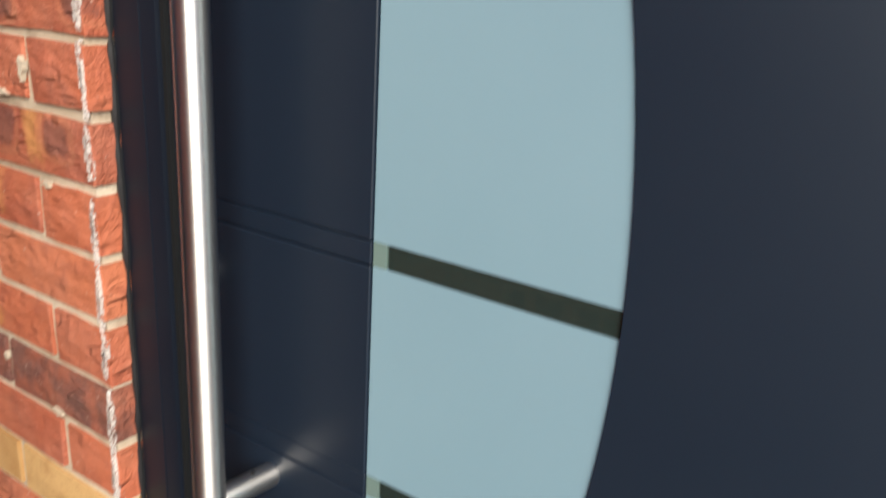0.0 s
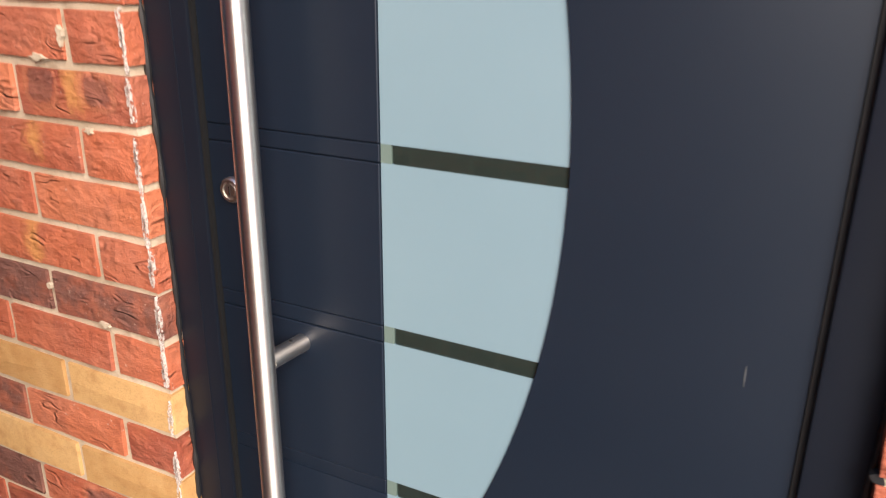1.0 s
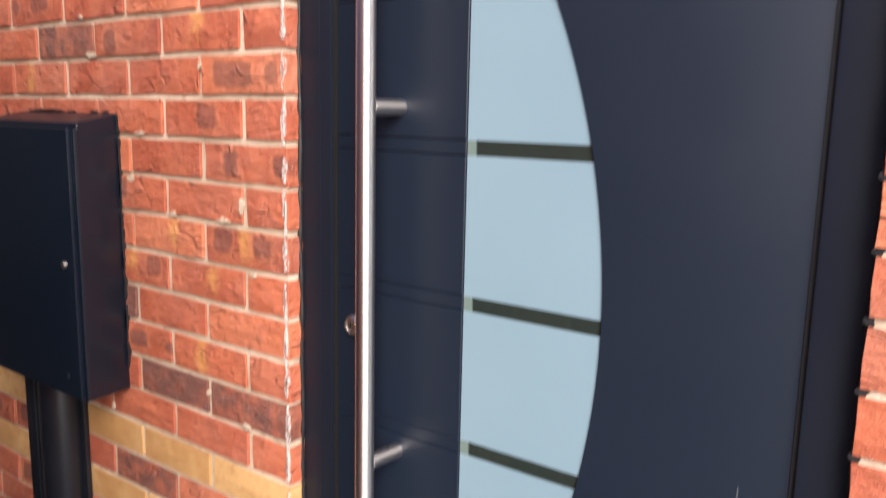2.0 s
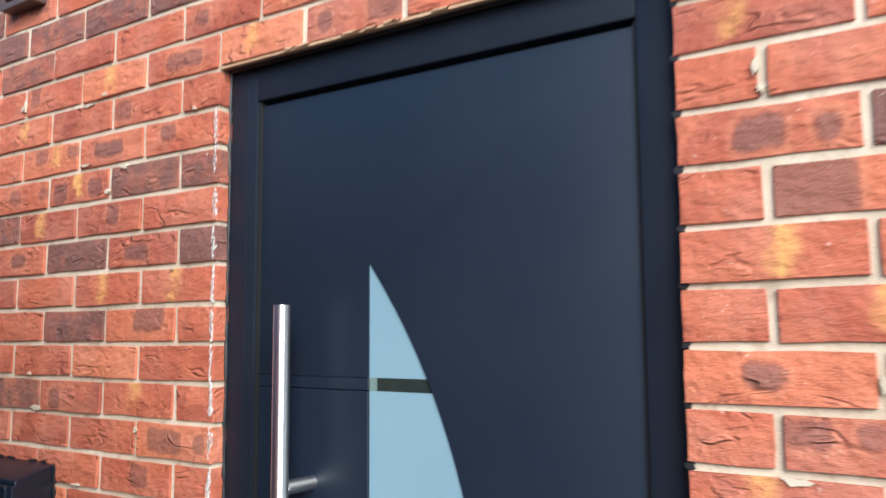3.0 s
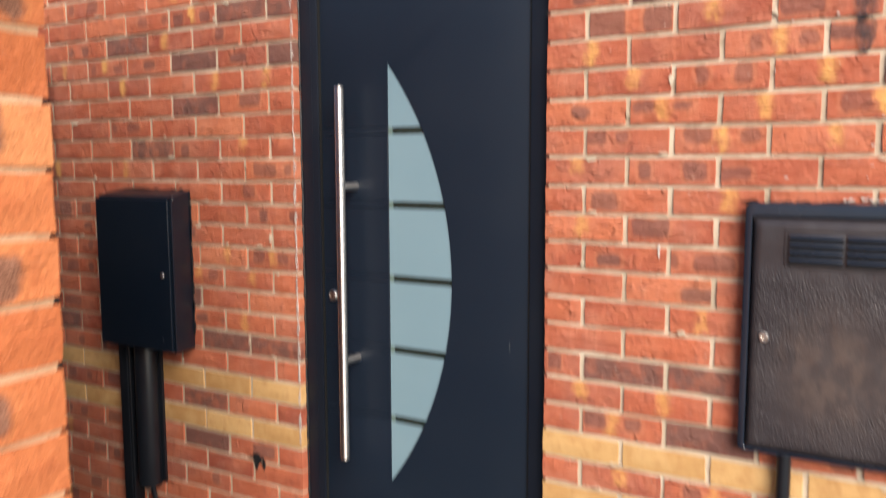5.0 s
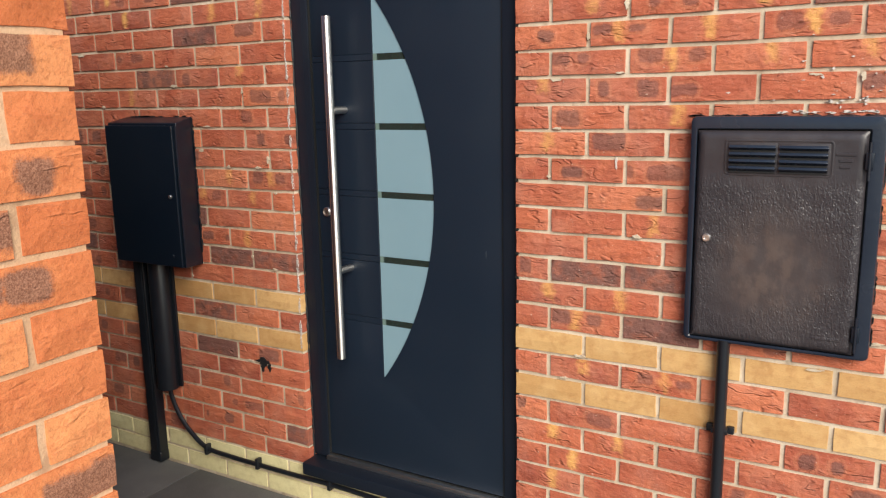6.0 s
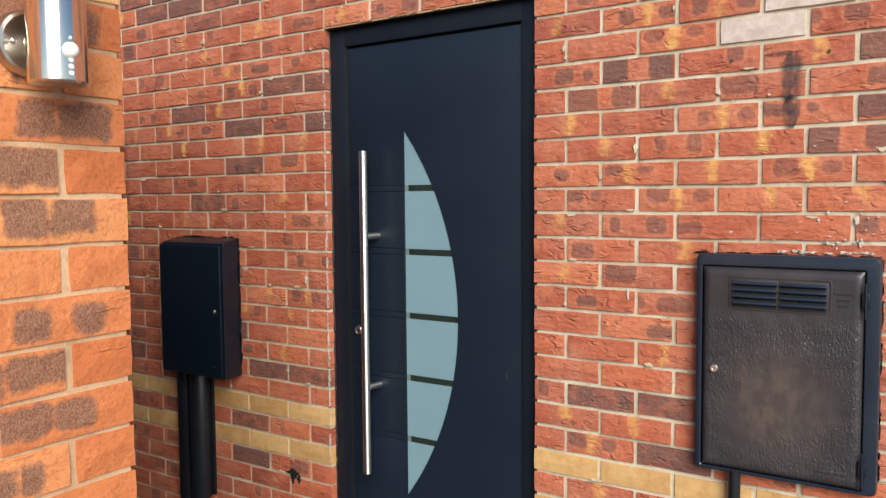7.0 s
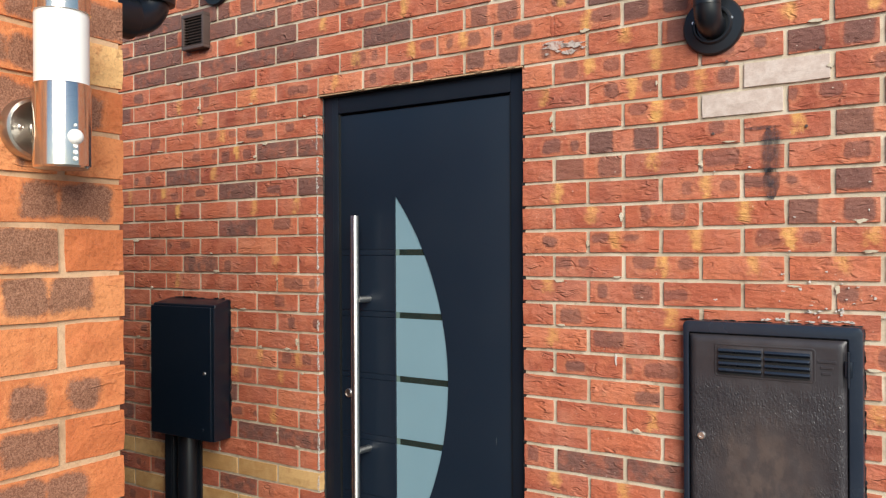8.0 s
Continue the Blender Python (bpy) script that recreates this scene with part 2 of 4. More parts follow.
    # crease shade and the lit lip above it are put into the colour
    base = n.mix(n.math("MULTIPLY", crease, 0.13 * few), base, n.mix(1.0, base, (0.36, 0.30, 0.30), "MULTIPLY"))
    base = n.mix(n.math("MULTIPLY", lip, 0.16 * few), base, n.mix(0.5, base, (0.78, 0.42, 0.28)))
    height = n.math("MULTIPLY_ADD", grain, 0.22, n.math("MULTIPLY", mott, 0.6))
    height = n.math("MULTIPLY_ADD", lump, 0.55 if kind in CLAY else 0.35, height)
    height = n.math("MULTIPLY_ADD", fold, 1.0 * few, height)
    height = n.math("MULTIPLY_ADD", crease, -0.34 * few, n.math("MULTIPLY_ADD", lip, 0.22 * few, height))
    return n.done(base, rough, 0.0, n.bump(height, bumpy, 0.007 if kind in CLAY else 0.0045), 0.3)


BRICK = {(k, j): brick_material(k + ("_brickwork" if j else "_brick"), k, j) for k in (*CLAY, "orange", "sandy", "cream", "pale", "painted") for j in (False, True)}


def mortar_material(name, lo, hi, dirt):
    n = Nodes(name)
    p = n.position()
    a, b = n.noise(p, 260.0, 3.0, 0.7), n.noise(p, 7.0, 3.0)
    base = n.mix(n.step(b, 0.35, 0.7), lo, hi)
    base = n.mix(n.math("MULTIPLY", n.step(a, 0.55, 0.75), 0.4), base, dirt)
    base = n.mix(n.math("MULTIPLY", n.step(n.noise(p, 16.0, 3.0, 0.6), 0.56, 0.68), 0.6), base, dirt)
    rub = n.noise(p, 60.0, 3.0, 0.6)
    base = n.mix(n.math("MULTIPLY", n.step(rub, 0.52, 0.72), 0.35), base, dirt)
    return n.done(base, 0.92, 0.0, n.bump(n.math("MULTIPLY_ADD", rub, 0.8, a), 0.5, 0.003), 0.2)


def paint_material(name, color, rough, dust=(0.1, 0.1, 0.1), dusty=0.15, relief=0.05, scale=60.0, coat=0.0, spec=0.5):
    """Sprayed or brushed paint with faint dust and orange peel."""
    n = Nodes(name)
    p = n.position()
    a, b = n.noise(p, 5.0, 4.0), n.noise(p, scale, 3.0)
    base = n.mix(n.math("MULTIPLY", n.step(a, 0.35, 0.75), dusty), color, dust)
    n.bsdf.inputs["Coat Weight"].default_value = coat
    n.bsdf.inputs["Coat Roughness"].default_value = 0.2
    return n.done(base, n.math("MULTIPLY_ADD", a, 0.12, rough - 0.06), 0.0, n.bump(b, relief, 0.002), spec)


def meter_paint_material():
    """Thick hand-brushed black paint, wrinkled, with brown dust in the middle of the lid."""
    n = Nodes("wrinkled_black_paint")
    p = n.position()
    a = n.noise(p, 9.0, 4.0, 0.6)
    # fine upright ripples where the paint has dried too thick
    b = n.noise(n.vmath("MULTIPLY", p, (1.5, 1.0, 0.66)), 150.0, 1.5, 0.5, 0.8)
    q = n.vmath("SUBTRACT", p, (1.60, -0.04, 1.08))
    q = n.vmath("MULTIPLY", q, (6.0, 0.0, 5.0))
    ln = n.tree.nodes.new("ShaderNodeVectorMath")
    ln.operation = "LENGTH"
    n.put(ln.inputs[0], q)
    mid = n.math("SUBTRACT", 1.0, n.step(n.math("MULTIPLY_ADD", a, 0.7, ln.outputs["Value"]), 0.5, 1.45))
    sep = n.tree.nodes.new("ShaderNodeSeparateXYZ")
    n.put(sep.inputs[0], p)
    thick = n.math("MULTIPLY", n.step(n.math("MULTIPLY_ADD", n.noise(p, 6.0, 2.0), 0.9, n.math("MULTIPLY", ln.outputs["Value"], 0.35)), 0.56, 0.80), n.math("SUBTRACT", 1.0, n.step(n.math("MULTIPLY_ADD", a, 0.06, sep.outputs[2]), 1.30, 1.36)))
    base = n.mix(n.math("MULTIPLY", n.step(a, 0.4, 0.7), 0.35), (0.034, 0.030, 0.035), (0.066, 0.055, 0.057))
    base = n.mix(n.math("MULTIPLY", n.math("MULTIPLY", mid, n.math("MULTIPLY_ADD", n.step(n.noise(n.vmath("MULTIPLY", p, (1.0, 1.0, 0.6)), 34.0, 3.0, 0.6), 0.38, 0.62), 0.6, 0.4)), 0.75), base, (0.108, 0.080, 0.070))
    return n.done(base, n.math("MULTIPLY_ADD", a, 0.2, 0.26), 0.0, n.bump(n.math("MULTIPLY_ADD", a, 0.7, n.math("MULTIPLY", b, n.math("MULTIPLY_ADD", thick, 0.9, 0.1))), 0.6, 0.005))


def steel_material(name, rough, turned, lo=(0.74, 0.72, 0.69), hi=(0.86, 0.84, 0.81)):
    n = Nodes(name)
    p = n.position()
    m = n.tree.nodes.new("ShaderNodeMapping")
    n.put(m.inputs[0], p)
    m.inputs["Scale"].default_value = (40.0, 40.0, 900.0)
    a = n.noise(m.outputs[0], 1.0, 2.0)
    base = n.mix(a, lo, hi)
    if turned:
        tan = n.tree.nodes.new("ShaderNodeTangent")
        tan.direction_type, tan.axis = "RADIAL", "Z"
        n.put(n.bsdf.inputs["Tangent"], tan.outputs[0])
        n.bsdf.inputs["Anisotropic"].default_value = 0.85
        n.bsdf.inputs["Anisotropic Rotation"].default_value = 0.25
    return n.done(base, n.math("MULTIPLY_ADD", a, 0.10, rough), 1.0, n.bump(a, 0.04, 0.001))


def frosted_material():
    n = Nodes("frosted_glass")
    p = n.position()
    a = n.noise(p, 4.0, 2.0)
    base = n.mix(a, (0.190, 0.308, 0.378), (0.225, 0.348, 0.418))
    n.bsdf.inputs["Transmission Weight"].default_value = 0.12
    n.bsdf.inputs["Coat Weight"].default_value = 0.7
    n.bsdf.inputs["Coat Roughness"].default_value = 0.08
    return n.done(base, n.math("MULTIPLY_ADD", n.noise(p, 300.0), 0.1, 0.42), 0.0)


def clear_material():
    n = Nodes("clear_glass")
    n.bsdf.inputs["Transmission Weight"].default_value = 0.75
    n.bsdf.inputs["IOR"].default_value = 1.5
    return n.done((0.07, 0.105, 0.095), 0.03)


def paving_material(name, lo, hi):
    n = Nodes(name)
    p = n.position()
    a, b, c = n.noise(p, 3.0, 4.0), n.noise(p, 240.0, 3.0, 0.7), n.noise(p, 22.0, 3.0)
    base = n.mix(n.step(a, 0.3, 0.7), lo, hi)
    base = n.mix(n.math("MULTIPLY", n.step(b, 0.5, 0.8), 0.5), base, (0.2, 0.195, 0.19))
    base = n.mix(n.step(c, 0.74, 0.78), base, (0.45, 0.44, 0.42))
    return n.done(base, 0.85, 0.0, n.bump(b, 0.4, 0.002))


def timber_material():
    n = Nodes("black_stained_timber")
    p = n.position()
    m = n.tree.nodes.new("ShaderNodeMapping")
    n.put(m.inputs[0], p)
    m.inputs["Scale"].default_value = (60.0, 60.0, 2.5)
    a, b = n.noise(m.outputs[0], 1.0, 4.0, 0.6), n.noise(p, 3.0, 3.0)
    base = n.mix(n.step(a, 0.35, 0.75), (0.010, 0.012, 0.016), (0.026, 0.029, 0.034))
    base = n.mix(n.math("MULTIPLY", n.step(b, 0.42, 0.7), 0.6), base, (0.062, 0.063, 0.064))
    return n.done(base, 0.5, 0.0, n.bump(a, 0.35, 0.003), 0.35)


MORTAR = mortar_material("mortar", (0.49, 0.410, 0.305), (0.645, 0.56, 0.44), (0.33, 0.245, 0.175))
# mortar copy with the near wall's warm light put into the tan
TAN_MORTAR = mortar_material("tan_mortar", (0.50, 0.320, 0.190), (0.60, 0.40, 0.250), (0.33, 0.195, 0.115))
DOOR_PAINT = paint_material("anthracite_door_paint", (0.0065, 0.0130, 0.0252), 0.45, (0.0105, 0.0168, 0.0285), 0.25, 0.015, 300.0, spec=0.40)
FRAME_PAINT = paint_material("anthracite_frame_paint", (0.0060, 0.0095, 0.0180), 0.50, (0.011, 0.0155, 0.0235), 0.3, 0.015, 300.0, spec=0.30)
BOX_PAINT = paint_material("black_box_paint", (0.0042, 0.0088, 0.0175), 0.34, (0.013, 0.018, 0.027), 0.25, 0.08, 120.0, spec=0.45)
METER_PAINT = meter_paint_material()
# sky mirrored in the gloss is put into the blue of this black
GLOSS_PAINT = paint_material("glossy_sky_tinted_black", (0.012, 0.018, 0.032), 0.26, (0.03, 0.036, 0.05), 0.3, 0.25, 60.0)
PLASTIC = paint_material("black_plastic", (0.006, 0.008, 0.012), 0.36, (0.017, 0.020, 0.027), 0.25, 0.06, 90.0)
RUBBER = paint_material("black_sealant", (0.012, 0.013, 0.015), 0.5, (0.03, 0.03, 0.03), 0.3, 0.3, 200.0)
VENT_BROWN = paint_material("brown_vent_plastic", (0.070, 0.046, 0.040), 0.5, (0.13, 0.095, 0.085), 0.4, 0.1, 120.0)
# near-black that stands for the shade in gaps and hollows
DARK_GAP = paint_material("dark_recess", (0.008, 0.009, 0.010), 0.6, (0.012, 0.012, 0.012), 0.2)
HALL_PAINT = paint_material("hall_plaster", (0.26, 0.28, 0.275), 0.8, (0.25, 0.25, 0.23), 0.4)
STEEL = steel_material("brushed_steel", 0.28, False)
TURNED = steel_material("turned_steel", 0.40, True)
# brown of the mirrored surroundings is put into these two steel colours
LAMP_STEEL = steel_material("satin_steel", 0.15, True, (0.76, 0.66, 0.55), (0.88, 0.78, 0.67))
PLATE_STEEL = steel_material("dim_plate_steel", 0.26, False, (0.42, 0.39, 0.35), (0.52, 0.48, 0.44))
ETCHED = paint_material("etched_glass_edge", (0.13, 0.19, 0.175), 0.2, (0.2, 0.26, 0.24), 0.3)
SCRATCH = paint_material("worn_paint", (0.10, 0.11, 0.12), 0.5)
FROSTED = frosted_material()
CLEAR = clear_material()
OPAL = paint_material("opal_diffuser", (0.88, 0.87, 0.84), 0.25, (0.82, 0.81, 0.78), 0.2)
WHITE_RESIDUE = paint_material("white_sealant_residue", (0.62, 0.59, 0.56), 0.5, (0.40, 0.30, 0.26), 0.6, 0.5, 150.0)
def smear_material(name, fade):
    """Thin worn paint that lets the brick show through."""
    n = Nodes(name)
    p = n.position()
    worn = n.step(n.noise(n.vmath("MULTIPLY", p, (2.2, 1.0, 0.5)), 40.0, 4.0, 0.6), 0.20, 0.68)
    if fade:
        # thinner towards both sides of the stroke
        sep = n.tree.nodes.new("ShaderNodeSeparateXYZ")
        n.put(sep.inputs[0], p)
        side = n.math("ABSOLUTE", n.math("SUBTRACT", sep.outputs[0], 1.613))
        worn = n.math("MULTIPLY", worn, n.math("SUBTRACT", 1.0, n.step(side, 0.008, 0.036)))
    n.put(n.bsdf.inputs["Alpha"], n.math("MULTIPLY", worn, 0.62))
    return n.done((0.035, 0.036, 0.045), 0.6)


def lime_material():
    """A thin chalky bloom of dried mortar."""
    n = Nodes("chalky_bloom")
    p = n.position()
    n.put(n.bsdf.inputs["Alpha"], n.math("MULTIPLY", n.step(n.noise(p, 60.0, 4.0, 0.7), 0.28, 0.6), 0.8))
    return n.done((0.58, 0.50, 0.46), 0.85)


def thin_residue_material():
    """Streaks of old white paint, worn through in places."""
    n = Nodes("worn_white_streaks")
    p = n.position()
    n.put(n.bsdf.inputs["Alpha"], n.math("MULTIPLY", n.step(n.noise(n.vmath("MULTIPLY", p, (2.2, 1.0, 0.8)), 150.0, 4.0, 0.7), 0.42, 0.60), 0.85))
    return n.done((0.74, 0.68, 0.64), 0.35)


THIN_RESIDUE = thin_residue_material()
SMEAR, STROKE = smear_material("black_paint_smear", True), smear_material("black_paint_stroke", False)
LIMEY = lime_material()
PAVING = paving_material("paving_slab", (0.085, 0.083, 0.083), (0.13, 0.127, 0.125))
CONCRETE = paving_material("concrete_drive", (0.085, 0.083, 0.080), (0.125, 0.120, 0.115))
TIMBER = timber_material()


# ---- mesh helpers ----
def mesh_of(bm, name, *mats, smooth=None):
    me = bpy.data.meshes.new(name)
    bmesh.ops.recalc_face_normals(bm, faces=bm.faces)
    bm.to_mesh(me)
    bm.free()
    for m in mats:
        me.materials.append(m)
    if smooth is not None:
        me.shade_smooth()
        me.set_sharp_from_angle(angle=radians(smooth))
    return me


def part(name, bm, material, parent=None, label="", smooth=32):
    ob = new(name, mesh_of(bm, name, material, smooth=smooth))
    if parent is not None:
        ob.parent = parent
    return tagged(ob, label) if label else ob


def empty(name, label, category, group="", kind="", at=(0, 0, 0)):
    ob = new(name)
    ob.location = at
    return tagged(ob, label, category, group, kind)


def box(x0, x1, y0, y1, z0, z1, bevel=0.0, segments=2, bm=None):
    own = bm is None
    bm = bm or bmesh.new()
    made = bmesh.ops.create_cube(bm, size=1.0, matrix=Matrix.LocRotScale(((x0 + x1) / 2, (y0 + y1) / 2, (z0 + z1) / 2), None, (x1 - x0, y1 - y0, z1 - z0)))
    if bevel and own:
        bmesh.ops.bevel(bm, geom=bm.edges[:], offset=bevel, segments=segments, profile=0.6, affect="EDGES")
    return bm


def rod(a, b, r, sides=20, r2=None, bevel=0.0):
    a, b = Vector(a), Vector(b)
    bm = bmesh.new()
    m = Matrix.Translation((a + b) / 2) @ (b - a).to_track_quat("Z", "Y").to_matrix().to_4x4()
    bmesh.ops.create_cone(bm, cap_ends=True, segments=sides, radius1=r, radius2=r if r2 is None else r2, depth=(b - a).length, matrix=m)
    if bevel:
        rims = [e for e in bm.edges if len(e.link_faces) == 2 and any(len(f.verts) > 4 for f in e.link_faces)]
        bmesh.ops.bevel(bm, geom=rims, offset=bevel, segments=2, profile=0.6, affect="EDGES")
    return bm


def lathe(profile, m, sides=32):
    """A turned shape: (radius, height) pairs about the local z axis, placed by m."""
    bm = bmesh.new()
    rings = []
    for r, h in profile:
        rings.append([bm.verts.new(m @ Vector((r * math.cos(2 * math.pi * i / sides), r * math.sin(2 * math.pi * i / sides), h))) for i in range(sides)])
    for lo, hi in zip(rings, rings[1:]):
        for i in range(sides):
            j = (i + 1) % sides
            bm.faces.new((lo[i], lo[j], hi[j], hi[i]))
    bm.faces.new(rings[0][::-1]), bm.faces.new(rings[-1])
    return bm


def tube(points, r, sides=12, wobble=0.0, seed=0, cuts=8):
    """A round bar along a smooth line through the points."""
    rnd = random.Random(seed)
    pts = [Vector(p) for p in points]
    line = []
    for i in range(len(pts) - 1):
        p0, p1, p2, p3 = pts[max(i - 1, 0)], pts[i], pts[i + 1], pts[min(i + 2, len(pts) - 1)]
        for k in range(cuts):
            t = k / cuts
            line.append(0.5 * (2 * p1 + (p2 - p0) * t + (2 * p0 - 5 * p1 + 4 * p2 - p3) * t * t + (3 * p1 - p0 - 3 * p2 + p3) * t ** 3))
    line.append(pts[-1])
    bm = bmesh.new()
    rings = []
    for i, p in enumerate(line):
        d = (line[min(i + 1, len(line) - 1)] - line[max(i - 1, 0)]).normalized()
        s = d.cross(Vector((0, 1, 0.02))).normalized()
        q = s.cross(d)
        rr = r * (1 + wobble * rnd.uniform(-1, 1))
        rings.append([bm.verts.new(p + rr * (math.cos(a) * s + math.sin(a) * q)) for a in (2 * math.pi * k / sides for k in range(sides))])
    for lo, hi in zip(rings, rings[1:]):
        for i in range(sides):
            j = (i + 1) % sides
            bm.faces.new((lo[i], lo[j], hi[j], hi[i]))
    bm.faces.new(rings[0][::-1]), bm.faces.new(rings[-1])
    return bm


def slab_of(outline, y0, y1, bevel=0.0):
    """A plate from an outline of (x, z), front at y0, back at y1."""
    bm = bmesh.new()
    f = bm.faces.new([bm.verts.new((x, y0, z)) for x, z in outline])
    out = bmesh.ops.extrude_face_region(bm, geom=[f])
    for v in (g for g in out["geom"] if isinstance(g, bmesh.types.BMVert)):
        v.co.y = y1
    if bevel:
        rim = [e for e in bm.edges if all(abs(v.co.y - min(y0, y1)) < 1e-6 for v in e.verts)]
        bmesh.ops.bevel(bm, geom=rim, offset=bevel, segments=2, profile=0.6, affect="EDGES")
    return bm


def rounded_loop(x0, x1, z0, z1, r, steps=5):
    """Corner points of a rectangle with rounded corners, in order."""
    out = []
    for cx, cz, start in ((x1 - r, z1 - r, 0), (x0 + r, z1 - r, 90), (x0 + r, z0 + r, 180), (x1 - r, z0 + r, 270)):
        for k in range(steps + 1):
            ang = radians(start + 90 * k / steps)
            out.append((cx + r * math.cos(ang), cz + r * math.sin(ang)))
    return out


def rim_of(x0, x1, z0, z1, r, ix0, ix1, iz0, iz1, ir, front, back, ease):
    """A one-piece frame round a rectangular opening, with rounded corners and eased front edges."""
    e = ease
    loops = [(rounded_loop(x0, x1, z0, z1, r), back), (rounded_loop(x0, x1, z0, z1, r), front + e),
             (rounded_loop(x0 + 0.3 * e, x1 - 0.3 * e, z0 + 0.3 * e, z1 - 0.3 * e, r), front + 0.3 * e),
             (rounded_loop(x0 + e, x1 - e, z0 + e, z1 - e, r), front),
             (rounded_loop(ix0 - 0.4 * e, ix1 + 0.4 * e, iz0 - 0.4 * e, iz1 + 0.4 * e, ir), front),
             (rounded_loop(ix0, ix1, iz0, iz1, ir), front + 0.4 * e), (rounded_loop(ix0, ix1, iz0, iz1, ir), back)]
    bm = bmesh.new()
    rings = [[bm.verts.new((x, y, z)) for x, z in pts] for pts, y in loops]
    rings.append(rings[0])
    for lo, hi in zip(rings, rings[1:]):
        for i in range(len(lo)):
            j = (i + 1) % len(lo)
            bm.faces.new((lo[i], lo[j], hi[j], hi[i]))
    return bm


def splat(cx, cz, w, h, y, seed, thick=0.0015, rag=0.35, n=18):
    """A ragged flat dab of paint on the wall."""
    rnd = random.Random(seed)
    ring = [(cx + w / 2 * math.cos(a) * (1 + rnd.uniform(-rag, rag)), cz + h / 2 * math.sin(a) * (1 + rnd.uniform(-rag, rag))) for a in (2 * math.pi * i / n for i in range(n))]
    return slab_of(ring, y - thick, y + 0.004)


# ---- brickwork ----
COURSE, STRETCH, HEAD = 0.075, 0.225, 0.0138
OPEN_W, OPEN_LO, OPEN_HI = 0.868, 0.15, 2.25


def brick_data(length, variant, depth=0.09, high=0.0635):
    """Vertices, faces and face coordinates of one worn brick: front at y = 0, middle at the origin."""
    rnd = random.Random(variant * 977 + int(length * 10000))
    nx = 3
    xs = [-length / 2 + length * i / nx for i in range(nx + 1)]
    zs = [-high / 2, 0.0, high / 2]
    verts, faces = [], []
    for k, z in enumerate(zs):
        for i, x in enumerate(xs):
            edge = i in (0, nx) or k in (0, 2)
            verts.append((x + rnd.uniform(-1, 1) * (0.0012 if i in (0, nx) else 0.006), rnd.uniform(0.0012, 0.0035) if edge else rnd.uniform(-0.0012, 0.001), z + rnd.uniform(-1, 1) * (0.0014 if k != 1 else 0.004)))
    w = nx + 1
    for k in range(2):
        for i in range(nx):
            a = k * w + i
            faces.append((a, a + 1, a + w + 1, a + w))
    rim = [i for i in range(w)] + [w + nx] + [2 * w + i for i in range(nx, -1, -1)] + [w]
    start = len(verts)
    for i in rim:
        x, y, z = verts[i]
        verts.append((x * 1.006, 0.004, z * 1.012))
    back = len(verts)
    for i in rim:
        x, y, z = verts[i]
        verts.append((x * 1.006, depth, z * 1.012))
    m = len(rim)
    for i in range(m):
        j = (i + 1) % m
        faces.append((rim[j], rim[i], start + i, start + j))
        faces.append((start + j, start + i, back + i, back + j))
    return verts, faces, length, high


_shared = {}


def brick_mesh(length, variant, kind, high):
    key = (round(length, 4), variant, kind, high)
    if key not in _shared:
        verts, faces, ln, hi = brick_data(length, variant, high=high)
        _shared[key] = mesh_from([(verts, faces, ln, hi, None)], "brick", BRICK[kind, False])
    return _shared[key]


def mesh_from(pieces, name, *mats, slots=None):
    """One mesh from pieces of (verts, faces, length, height, matrix), with face coordinates across each piece."""
    vs, fs, uv, mi = [], [], [], []
    for q, (verts, faces, ln, hi, m) in enumerate(pieces):
        o = len(vs)
        vs += [tuple(m @ Vector(v)) for v in verts] if m else verts
        for f in faces:
            fs.append(tuple(o + i for i in f))
            uv += [(verts[i][0] / ln + 0.5, verts[i][2] / hi + 0.5) for i in f]
            mi.append(slots[q] if slots else 0)
    me = bpy.data.meshes.new(name)
    me.from_pydata(vs, [], fs)
    for m in mats:
        me.materials.append(m)
    me.polygons.foreach_set("material_index", mi)
    layer = me.uv_layers.new(name="face")
    layer.data.foreach_set("uv", [c for pair in uv for c in pair])
    me.update()
    return me


def lay_bricks(parent, bricks, to_world, picked, high=0.0635):
    """bricks: (start, end, z, kind) along the wall; those that picked() names become parts, the others one joined mesh."""
    rest, slots = [], []
    kinds = [*CLAY, "orange", "sandy", "cream", "pale", "painted"]
    rnd = random.Random(11)
    for s, e, z, kind in bricks:
        ln, variant = round(e - s, 3), rnd.randrange(5)
        m = to_world @ Matrix.Translation(((s + e) / 2 + rnd.uniform(-0.001, 0.001), rnd.uniform(-0.0015, 0.002), z + 0.0375 + rnd.uniform(-0.001, 0.001)))
        m = m @ pose(0, 0, 0, 0, rnd.uniform(-0.35, 0.35), 0)
        if picked(s, e, z):
            ob = new("brick", brick_mesh(ln, variant, kind, high))
            ob.parent, ob.matrix_basis = parent, m
        else:
            verts, faces, ll, hi = brick_data(ln, variant, high=high)
            rest.append((verts, faces, ll, hi, m))
            slots.append(kinds.index(kind))
    if rest:
        ob = new("brickwork", mesh_from(rest, "brickwork", *[BRICK[k, True] for k in kinds], slots=slots))
        ob.parent = parent
        tagged(ob, kind="stuff")


def cut(marks, lo, hi):
    """Bricks between the joints at marks, from lo to hi."""
    edges = [m for m in sorted(marks) if lo + 0.02 < m < hi - 0.02]
    starts = [lo] + [m + HEAD / 2 for m in edges]
    ends = [m - HEAD / 2 for m in edges] + [hi]
    return list(zip(starts, ends))


